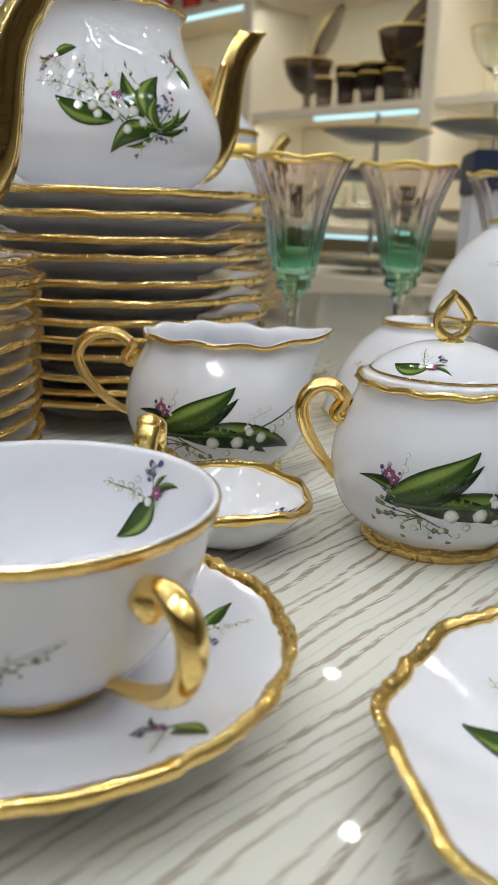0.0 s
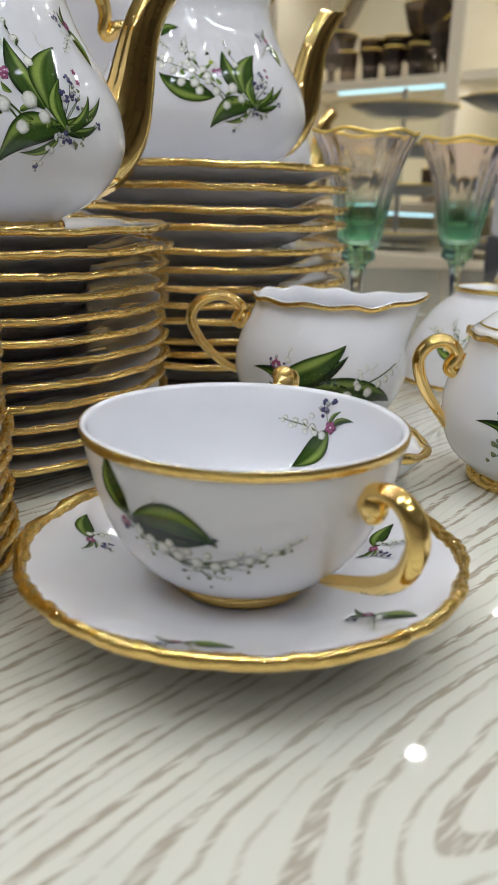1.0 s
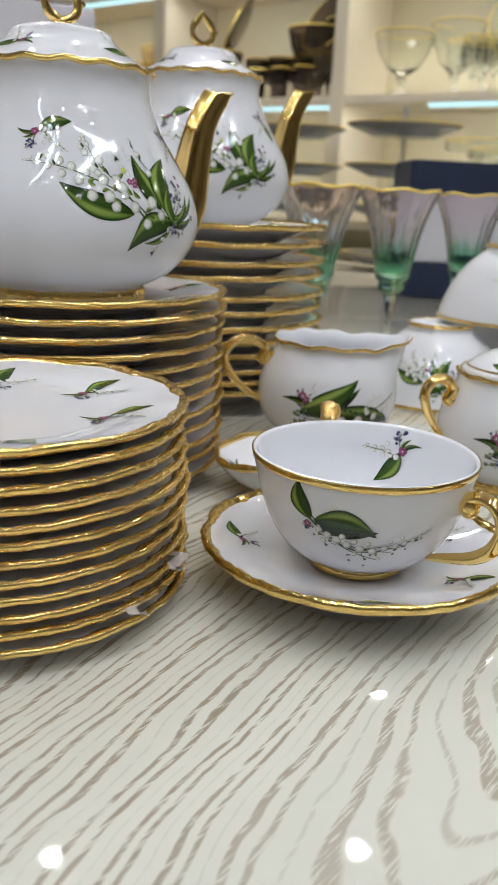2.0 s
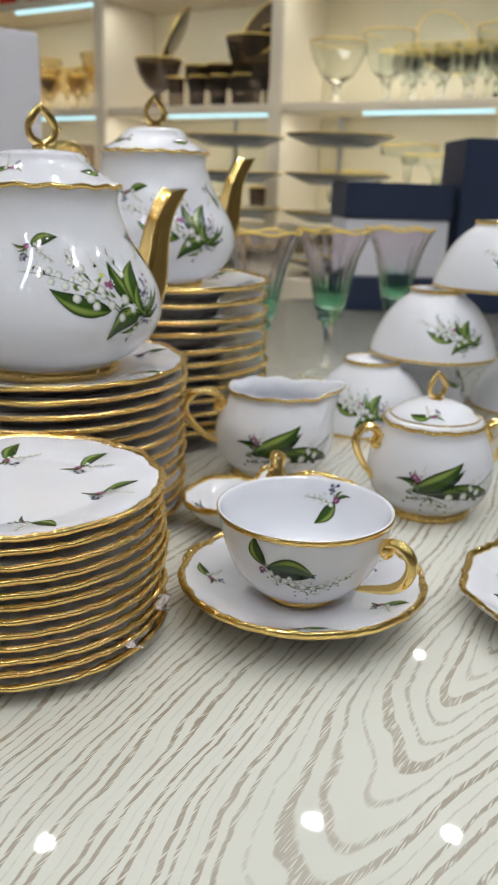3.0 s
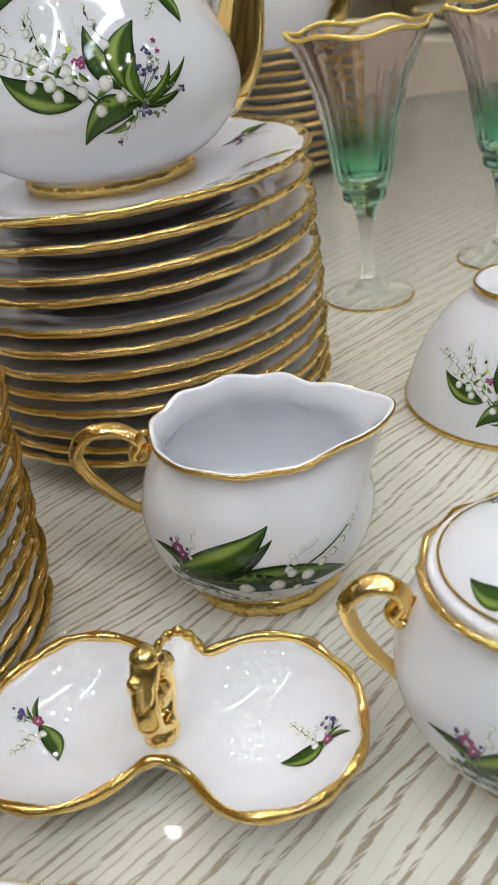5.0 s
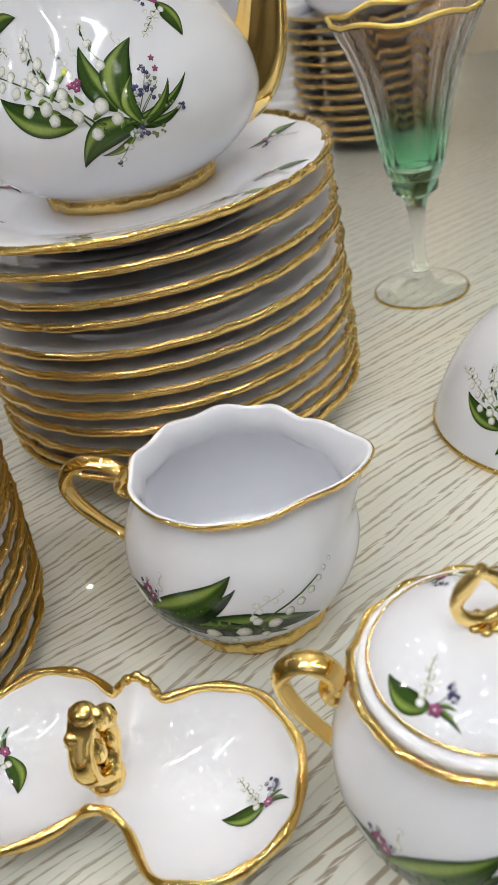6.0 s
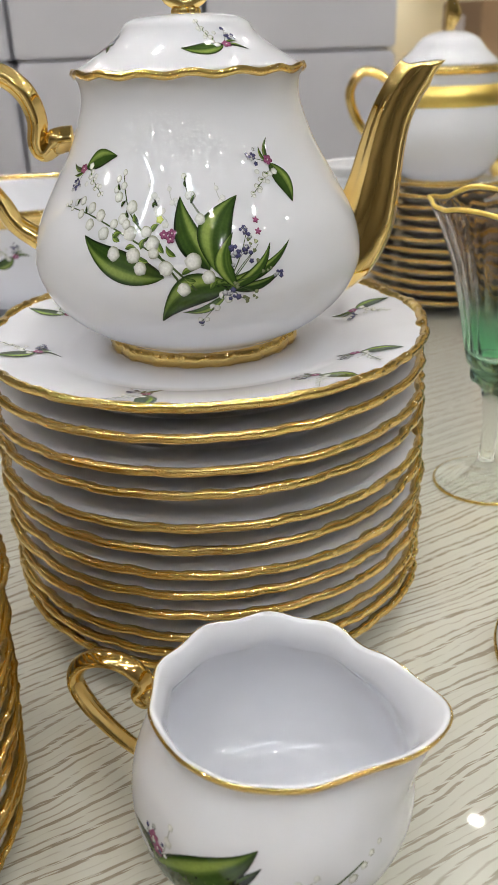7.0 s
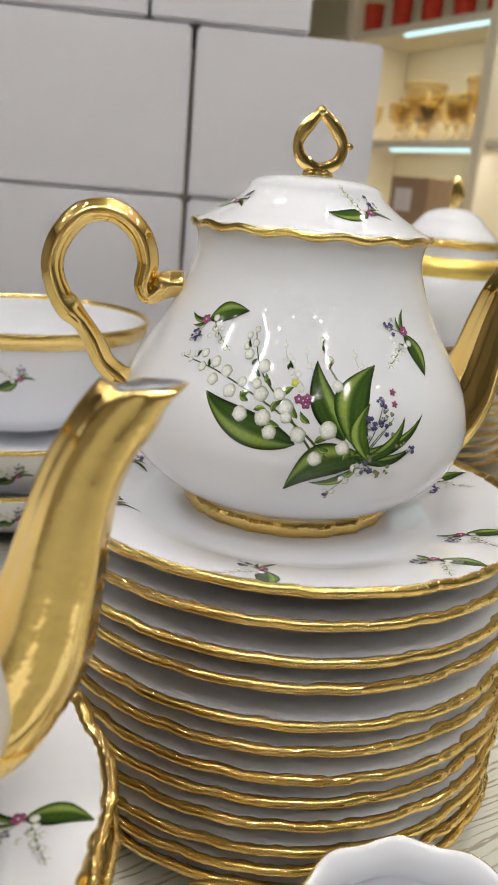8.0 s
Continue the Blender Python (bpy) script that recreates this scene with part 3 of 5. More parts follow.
def on_plate(profile, angle, dist, turn=0.0):
    """Mapping onto the upper face of a plate whose face is (radius, height)."""
    rs, zs = np.array(profile, float).T.copy()
    cx, cy = dist * math.cos(radians(angle)), dist * math.sin(radians(angle))
    c, sn = math.cos(radians(turn)), math.sin(radians(turn))

    def where(s, h):
        x, y = cx + s * c - h * sn, cy + s * sn + h * c
        r = math.hypot(x, y)
        return Vector((x, y, float(np.interp(r, rs, zs)) + 0.0001)), Vector((0, 0, 1))

    return where


# ---- tableware ----
def rim_wave(a, lobes=12):
    """Baroque edge: long shallow lobes parted by small brackets."""
    p = (a * lobes / (2 * math.pi)) % 1.0
    return 1 - 0.010 * math.exp(-((p - 0.5) / 0.09) ** 2) + 0.0035 * math.cos(2 * math.pi * p) - 0.004 * math.exp(-(p / 0.06) ** 2) - 0.004 * math.exp(-((1 - p) / 0.06) ** 2)


def plate_faces(R, h, well, flat, foot):
    face = [(0.0001, well), (flat * 0.98, well), (flat * 1.06, well + 0.0005), (flat * 1.18, well + (h - well) * 0.38), (R * 0.88, well + (h - well) * 0.74), (R * 0.965, h - 0.0012), (R - 0.0020, h - 0.0010)]
    back = [(R - 0.0020, h - 0.0022), (R * 0.95, h - 0.0034), (R * 0.86, max(0.003, well + (h - well) * 0.74 - 0.0034)), (flat * 1.2, max(0.0025, well + (h - well) * 0.3 - 0.0045)),
            (foot + 0.003, max(0.0018, well * 0.35)), (foot + 0.002, 0.0), (foot - 0.001, 0.0), (foot - 0.002, max(0.0015, well * 0.3)), (0.0001, max(0.0015, well * 0.3))]
    return face, back


def gold_edge(R, h, wave, lobes, width=0.0050, thick=0.0027, segs=360):
    """Raised gilt moulding round a plate's edge."""
    prof = []
    for i in range(10):
        u = 2 * math.pi * i / 10
        prof.append((R - width * 0.5 + width * 0.56 * math.cos(u), h - 0.0016 + thick * math.sin(u) + 0.0008 * math.cos(u)))

    def mod(r, z, a):
        s = 1 if wave is None else wave(a, lobes)
        v = Vector((math.cos(a), math.sin(a), R * 9)) * (R * 160)
        beads = 0.0007 * noise.noise(v) + 0.0006 * noise.noise(v * 1.9)
        e = (r - (R - width * 0.5)) / width
        return r * s + beads * e * 2, z + beads * (0.8 if z > h - 0.0012 else 0.2) + 0.0004 * math.cos(a * lobes)

    return spin(prof, segs, mod, close=True)


def make_plate(name, label, R, h, well, flat, foot, lobes, group, x, y, z, rz=0.0, edge=0.0048):
    p = thing(name, label, "plate", x, y, z, rz, group)
    face, back = plate_faces(R, h, well, flat, foot)

    def mod(r, zz, a):
        k = max(0.0, (r / R - 0.80) / 0.20)
        return r * (1 + (rim_wave(a, lobes) - 1) * k), zz + 0.0004 * math.cos(a * lobes) * k * (1 if zz > 0.3 * h else 0)

    part("body", spin(face + back, 144, mod), PORCELAIN, p)
    part("gilt_edge", gold_edge(R, h, rim_wave, lobes, edge, 0.0020 if R < 0.11 else 0.0025), GOLD, p, "raised gold rim")
    return p, face


def stack(name, label, group, n, R, h, well, flat, foot, lobes, x0, y0, x1, y1, z_top, rnd, gaps=None):
    """Plates piled from (x0, y0) up to (x1, y1), the uppermost edge at z_top."""
    first, face = make_plate(name, label, R, h, well, flat, foot, lobes, group, x0, y0, 0, rnd.uniform(0, 30))
    gaps = gaps or [1.0] * (n - 1)
    total, z, last = sum(gaps), 0.0, first
    for i in range(1, n):
        z += (z_top - h) * gaps[i - 1] / total
        t = i / (n - 1)
        last = copy_thing(first, pose(x0 + (x1 - x0) * t + rnd.uniform(-0.0012, 0.0012), y0 + (y1 - y0) * t + rnd.uniform(-0.0012, 0.0012), z, 0, 0, rnd.uniform(0, 360)))
    return last, face, z


rnd = random.Random(11)
A_TOP, A_FACE, _ = stack("dessert_plate", "small white porcelain plate with scalloped gold rim, in a pile", "pile of dessert plates", 12, 0.085, 0.0135, 0.0066, 0.05, 0.045, 12, -0.1385, 0.2115, -0.140, 0.2093, 0.0943, rnd)
B_TOP, B_FACE, B_Z = stack("soup_plate", "white porcelain plate with scalloped gold rim, in a pile", "pile of soup plates", 12, 0.105, 0.0160, 0.0096, 0.066, 0.058, 12, -0.1335, 0.394, -0.132, 0.403, 0.1235, rnd)
C_TOP, C_FACE, C_Z = stack("dinner_plate", "large white porcelain plate with scalloped gold rim, in a pile", "pile of dinner plates", 12, 0.116, 0.0225, 0.012, 0.070, 0.062, 12, -0.0365, 0.641, -0.038, 0.638, 0.160, rnd,
                            [35, 38, 58, 44, 46, 52, 50, 66, 46, 62, 58])
A_TOP.rotation_euler = B_TOP.rotation_euler = C_TOP.rotation_euler = (0, 0, 0)
for top, face, spots, size in ((A_TOP, A_FACE, ((-12, 0.054, 195), (42, 0.052, 215), (98, 0.052, 250), (-75, 0.058, 130), (160, 0.055, 300), (230, 0.055, 20)), 0.037),
                               (B_TOP, B_FACE, ((20, 0.082, 190), (-35, 0.085, 150), (80, 0.082, 240), (150, 0.085, 300), (-100, 0.085, 90)), 0.036),
                               (C_TOP, C_FACE, ((-8, 0.090, 185), (-32, 0.094, 160), (-82, 0.098, 100), (-140, 0.092, 50), (178, 0.092, 10), (40, 0.09, 220), (100, 0.09, 280)), 0.038)):
    for i, (ang, dist, turn) in enumerate(spots):
        put_print(sprig(size, 20 + i), on_plate(face, ang, dist, turn), top)

def tissue(x, y, z, rz, w, d):
    bm = bmesh.new()
    n = 10
    g = [[bm.verts.new((w * (i / n - 0.5), d * (j / n - 0.5) + 0.004 * math.sin(i * 1.3), 0.0035 * noise.noise(Vector((i * 0.55, j * 0.6, x * 90))) - 0.0012 * (j / n))) for j in range(n + 1)] for i in range(n + 1)]
    for i in range(n):
        for j in range(n):
            if (i, j) not in ((0, 0), (n - 1, n - 1), (0, n - 1)):
                bm.faces.new((g[i][j], g[i + 1][j], g[i + 1][j + 1], g[i][j + 1]))
    bmesh.ops.solidify(bm, geom=bm.faces[:], thickness=0.00025)
    ob = part("tissue_paper", bm, PAPER, None)
    ob.matrix_world = pose(x, y, z, 0, 8, rz)
    return tagged(ob, "torn scrap of pale pink tissue paper between plates", "paper", "tissue scraps")


tissue(-0.0600, 0.186, 0.0295, -68, 0.024, 0.007)
tissue(-0.0790, 0.157, 0.0215, -48, 0.022, 0.006)

# saucer and cup
SAU = (0.0291, 0.2128)
saucer = thing("saucer", "white porcelain saucer with scalloped gold rim under the cup", "saucer", *SAU, 0.0)
S_R, S_H = 0.0757, 0.0275
S_FACE = [(0.0001, 0.0140), (0.024, 0.0140), (0.0255, 0.0148), (0.034, 0.0152), (0.046, 0.0177), (0.058, 0.0212), (0.068, 0.0250), (0.0715, 0.0262), (S_R - 0.0020, S_H - 0.0010)]
S_BACK = [(S_R - 0.0020, S_H - 0.0024), (0.068, 0.0205), (0.056, 0.0150), (0.044, 0.0110), (0.036, 0.0070), (0.0355, 0.0), (0.0325, 0.0), (0.031, 0.008), (0.0001, 0.008)]


def saucer_mod(r, z, a):
    k = max(0.0, (r / S_R - 0.80) / 0.20)
    return r * (1 + (rim_wave(a, 12) - 1) * k), z + 0.0004 * math.cos(12 * a) * k


part("body", spin(S_FACE + S_BACK, 144, saucer_mod), PORCELAIN, saucer)
part("gilt_edge", gold_edge(S_R, S_H, rim_wave, 12, 0.0044), GOLD, saucer, "raised gold rim")
for i, (ang, dist, turn) in enumerate(((167, 0.057, 285), (-38, 0.055, 140), (24, 0.053, 235), (-100, 0.060, 175), (95, 0.055, 250))):
    put_print(sprig(0.027, 40 + i), on_plate(S_FACE, ang, dist, turn), saucer)


def dense(profile, steps=4):
    return [tuple(q) for q in smooth_path(profile, steps)]


def cup_profile():
    return [(0.0215, 0.0), (0.0222, 0.0015), (0.0215, 0.004), (0.0260, 0.0060), (0.0325, 0.0098), (0.0390, 0.0165), (0.0440, 0.0250), (0.0480, 0.0355), (0.0506, 0.0460), (0.0522, 0.0535), (0.0527, 0.0570)]


def gold_band(profile_pts, segs=144, mod=None):
    return spin(profile_pts, segs, mod, close=True)


def scroll_handle(pts, r, name="handle", flat=1.25, ridge=0.05, steps=6):
    """Gilded handle in its own x, z plane."""
    return tube([(x, 0, z, r * k) for x, z, k in pts], 16, steps, flat, ridge, 4)


def make_cup():
    c = thing("teacup", "white porcelain teacup with gold rim and gold handle, on the saucer", "cup", 0.0288, 0.2116, 0.0142)
    out = dense(cup_profile(), 3)
    dense_out = out[8:]
    inner = [(0.0505, 0.0560), (0.0484, 0.0460), (0.0457, 0.0355), (0.0415, 0.0260), (0.0360, 0.0180), (0.028, 0.0117), (0.018, 0.0082), (0.0001, 0.0075)]
    part("bowl", spin([(0.0001, 0.002), (0.0195, 0.002), (0.0198, 0.0)] + out + [(0.0518, 0.0575)] + inner, 144), PORCELAIN, c)
    part("gilt_rim", gold_band([(0.0523, 0.0538), (0.0529, 0.0539), (0.0533, 0.0567), (0.0527, 0.0571)]), GOLD, c, "gold rim line")
    part("gilt_foot", gold_band([(0.0218, 0.0002), (0.0227, 0.001), (0.0225, 0.0035), (0.0217, 0.0042), (0.0212, 0.002)]), GOLD, c, "gold foot line")
    h = scroll_handle([(0.0505, 0.0475, 0.8), (0.0535, 0.0448, 0.9), (0.0552, 0.0480, 1.0), (0.0530, 0.0512, 1.05), (0.0580, 0.0530, 1.0), (0.0640, 0.0515, 1.1), (0.0685, 0.0460, 1.15), (0.0692, 0.0390, 1.15),
                       (0.0655, 0.0305, 1.1), (0.0585, 0.0250, 1.0), (0.0500, 0.0220, 0.85), (0.0420, 0.0200, 0.7), (0.0365, 0.0185, 0.5)], 0.0030, flat=1.25)
    blob(h, (0.0530, 0, 0.0485), 0.0042, (1, 1.2, 1.1))
    part("handle", h, GOLD_HANDLE, c, "gold scroll handle").matrix_local = pose(0, 0, -0.0050, 0, 0, -42)
    put_print(garland(), on_body(dense_out, -97, 0.0325, 0, size=1.10), c)
    prof_in = list(reversed(inner))
    put_print(sprig(0.036, 62), on_body(prof_in, 56, 0.042, 48, inside=True), c)
    return c


make_cup()


# ---- teapots ----
T_FOOT = [(0.0477, 0.0), (0.0485, 0.003), (0.0470, 0.007)]
T_BODY = [(0.0470, 0.006), (0.0500, 0.0085), (0.0630, 0.0155), (0.0750, 0.0270), (0.0812, 0.0395), (0.0820, 0.0495), (0.0785, 0.0645), (0.0692, 0.0815), (0.0597, 0.0975), (0.0537, 0.1120), (0.0515, 0.1210), (0.0522, 0.1275), (0.0540, 0.1313)]


def finial(parent, z, s=1.0, turn=0.0):
    """Open gilded loop with a pointed top and a bud at its side."""
    pts = [(0.0, z + 0.004 * s), (-0.0085 * s, z + 0.008 * s), (-0.0118 * s, z + 0.0155 * s), (-0.0085 * s, z + 0.0235 * s), (-0.001 * s, z + 0.0305 * s), (0.0075 * s, z + 0.0235 * s), (0.0115 * s, z + 0.0155 * s), (0.0085 * s, z + 0.008 * s), (0.0, z + 0.004 * s)]
    bm = tube([(x, 0, zz, 0.0029 * s * (1 + 0.16 * math.sin(9 * i))) for i, (x, zz) in enumerate(pts)], 12, 6, 1.15, 0.14, 3)
    blob(bm, (-0.001 * s, 0, z + 0.0315 * s), 0.0030 * s, (1, 1, 1.1))
    blob(bm, (0.0140 * s, 0, z + 0.0165 * s), 0.0026 * s, (1.3, 0.9, 0.8))
    blob(bm, (0.0085 * s, 0, z + 0.0225 * s), 0.0030 * s, (0.9, 1.1, 1.2))
    for k in range(7):
        a = 2 * math.pi * k / 7
        blob(bm, (0.0052 * s * math.cos(a), 0.0052 * s * math.sin(a), z + 0.0015 * s), 0.0030 * s)
    ob = part("finial", bm, GOLD_HANDLE, parent, "gold openwork finial")
    ob.rotation_euler = (0, 0, radians(turn))
    return ob


LID = [(0.0515, 0.1313), (0.0525, 0.1328), (0.0480, 0.1355), (0.0400, 0.1403), (0.0335, 0.1450), (0.0305, 0.1482), (0.0285, 0.1512), (0.0230, 0.1535), (0.0120, 0.1547), (0.0001, 0.1550)]


def make_teapot(x, y, z, turn, face, label):
    t = thing("teapot", label, "teapot", x, y, z, turn, "teapots on plate piles")

    def lob(r, zz, a):
        return r, zz + (0.0007 * math.cos(16 * a) if zz > 0.1285 else 0)

    body = dense(T_BODY, 3)
    inner = [(0.0518, 0.1303), (0.049, 0.122), (0.0001, 0.118)]
    part("body", spin([(0.0001, 0.003), (0.0440, 0.003)] + T_FOOT + body + inner, 128, lob), PORCELAIN, t)

    def wavy(r, zz, a):
        return r * (1 + 0.006 * math.cos(16 * a) + 0.003 * math.sin(37 * a)), zz + 0.0007 * math.cos(16 * a)

    part("gilt_rim", gold_band([(0.0543, 0.1295), (0.0554, 0.1312), (0.0545, 0.1328), (0.0528, 0.1326), (0.0528, 0.1304)], 200, wavy), GOLD, t, "wavy gold rim")

    def footy(r, zz, a):
        return r * (1 + 0.012 * math.cos(18 * a) + 0.006 * math.sin(41 * a)), max(0.0, zz)

    part("gilt_foot", gold_band([(0.0470, 0.0), (0.0492, 0.0), (0.0500, 0.0025), (0.0492, 0.0062), (0.0472, 0.0085), (0.0455, 0.0065)], 220, footy), GOLD, t, "moulded gold foot ring")
    lid = part("lid", spin(dense(LID, 3), 112), PORCELAIN, t, "domed lid")
    finial(lid, 0.1540, 0.88)
    lid_prof = dense(LID, 3)[3:-6]
    lean = face - turn
    put_print(sprig(0.033, 70), on_body(lid_prof, lean + 22, 0.1415, 0), lid)
    put_print(sprig(0.030, 71), on_body(lid_prof, lean - 75, 0.1415, 0), lid)
    put_print(sprig(0.030, 76), on_body(lid_prof, lean + 130, 0.1415, 0), lid)
    # spout
    sp = tube([(0.058, 0, 0.036, 0.0205), (0.073, 0, 0.042, 0.0200), (0.0850, 0, 0.0560, 0.0162), (0.0905, 0, 0.0740, 0.0132), (0.0940, 0, 0.0920, 0.0112), (0.0980, 0, 0.1070, 0.0100), (0.1045, 0, 0.1200, 0.0094), (0.1125, 0, 0.1300, 0.0092)], 40, 6, 0.82, 0.085, 5)
    sp.verts.ensure_lookup_table()
    for ring, (pull, lip) in ((1, (1.0, 0.0042)), (2, (0.75, 0.0022)), (3, (0.45, 0.0008))):
        for v in list(sp.verts)[-40 * ring:len(sp.verts) - 40 * (ring - 1)]:
            flat_z = 0.1305 + 0.10 * (v.co.x - 0.1125) - 0.0012 * (ring - 1)
            v.co.z += (flat_z - v.co.z) * pull
            v.co.x += lip * max(0.0, (v.co.x - 0.1125) / 0.008)
    spout = part("spout", sp, GOLD_HANDLE, t, "fluted solid gold spout")
    mouth = bmesh.new()
    mouth.faces.new([mouth.verts.new((0.1130 + 0.0090 * math.cos(2 * math.pi * k / 24), 0.0052 * math.sin(2 * math.pi * k / 24), 0.1308 + 0.10 * 0.0090 * math.cos(2 * math.pi * k / 24))) for k in range(24)])
    bmesh.ops.solidify(mouth, geom=mouth.faces[:], thickness=0.0003)
    part("mouth", mouth, PORCELAIN, spout, "white inside of the spout")
    # handle
    h = scroll_handle([(-0.0570, 0.1030, 1.2), (-0.0650, 0.1020, 1.2), (-0.0720, 0.0965, 0.8), (-0.0750, 0.1010, 0.9), (-0.0735, 0.1120, 1.0), (-0.0780, 0.1245, 1.05), (-0.0890, 0.1325, 1.05), (-0.1020, 0.1310, 1.05), (-0.1115, 0.1210, 1.05),
                       (-0.1155, 0.1080, 1.0), (-0.1125, 0.0960, 1.05), (-0.1075, 0.0885, 1.2), (-0.1020, 0.0830, 0.9), (-0.0960, 0.0740, 1.0), (-0.0905, 0.0640, 1.05), (-0.0800, 0.0560, 1.2), (-0.0760, 0.0540, 1.2)], 0.0045, flat=1.1, ridge=0.10)
    blob(h, (-0.0650, 0, 0.1020), 0.0064)
    blob(h, (-0.1080, 0, 0.0905), 0.0056)
    part("handle", h, GOLD_HANDLE, t, "gold scroll handle")
    for k, r_seed in ((0, 3), (180, 4)):
        put_print(bouquet(), on_body(body, lean + k, 0.0590, 0, size=1.06), t)
    put_print(sprig(0.034, 72), on_body(body, lean + 34, 0.092, 100), t)
    put_print(sprig(0.034, 73), on_body(body, lean - 46, 0.094, 195), t)
    return t


make_teapot(-0.041, 0.642, C_Z + 0.0121, 26, -67, "white porcelain teapot with gold spout and handle on the dinner plates")
make_teapot(-0.130, 0.386, B_Z + 0.0097, 31, -47, "white porcelain teapot with gold spout and handle on the soup plates")


# ---- creamer, sugar bowl, relish dish ----
def make_creamer():
    c = thing("creamer", "white porcelain cream jug with gold rim, handle and foot", "creamer", 0.0586, 0.4686, 0, 3)
    body = dense([(0.0345, 0.0075), (0.0372, 0.0100), (0.0468, 0.0185), (0.0525, 0.0320), (0.0533, 0.0440), (0.0505, 0.0575), (0.0455, 0.0680), (0.0425, 0.0740), (0.0430, 0.0785), (0.0445, 0.0810)], 3)
    inner = [(0.0422, 0.0800), (0.0386, 0.0725), (0.0422, 0.0660), (0.0480, 0.0570), (0.0508, 0.0440), (0.0500, 0.0320), (0.0445, 0.0185), (0.0300, 0.0105), (0.0001, 0.0090)]

    def lip(r, z, a):
        w = (a + math.pi) % (2 * math.pi) - math.pi
        g = math.exp(-(w / 0.46) ** 2)
        k = max(0.0, min(1.0, (z - 0.050) / 0.031))
        k = k * k * (3 - 2 * k)
        back = 0.5 - 0.5 * math.cos(w)
        scal = 0.0008 * math.cos(10 * a) * k
        return r * (1 - 0.03 * k * back) + 0.0185 * g * k + scal * 0.6, z + (0.0035 * g + 0.0012 * back) * k - 0.0012 * k * math.exp(-((abs(w) - 0.95) / 0.35) ** 2) + scal

    part("body", spin([(0.0001, 0.003), (0.0310, 0.003), (0.0315, 0.0)] + [(0.0345, 0.0)] + body + [(0.0437, 0.0815)] + inner, 144, lip), PORCELAIN, c)
    part("gilt_rim", gold_band([(0.0440, 0.0783), (0.0448, 0.0785), (0.0453, 0.0806), (0.0446, 0.0812), (0.0440, 0.0798)], 180, lip), GOLD, c, "wavy gold rim")

    def footy(r, z, a):
        return r * (1 + 0.014 * math.cos(14 * a) + 0.006 * math.sin(33 * a)), max(0.0, z)

    part("gilt_foot", gold_band([(0.0330, 0.0), (0.0372, 0.0), (0.0378, 0.003), (0.0366, 0.0070), (0.0346, 0.0092), (0.0325, 0.004)], 180, footy), GOLD, c, "moulded gold foot ring")
    h = scroll_handle([(-0.0430, 0.0700, 0.9), (-0.0500, 0.0630, 0.9), (-0.0540, 0.0660, 0.9), (-0.0505, 0.0725, 1.0), (-0.0570, 0.0785, 1.0), (-0.0665, 0.0800, 1.05), (-0.0760, 0.0760, 1.05), (-0.0815, 0.0670, 1.0), (-0.0780, 0.0560, 0.95), (-0.0690, 0.0450, 0.85), (-0.0590, 0.0370, 0.75), (-0.0500, 0.0330, 0.6)], 0.0032, flat=1.4, ridge=0.08)
    blob(h, (-0.0490, 0, 0.0665), 0.0045)
    part("handle", h, GOLD_HANDLE, c, "gold scroll handle")
    put_print(branch(), on_body(body, -93, 0.0370, 3, size=1.04), c)
    put_print(branch(), on_body(body, 95, 0.0360, 3, size=0.92), c)
    return c


make_creamer()


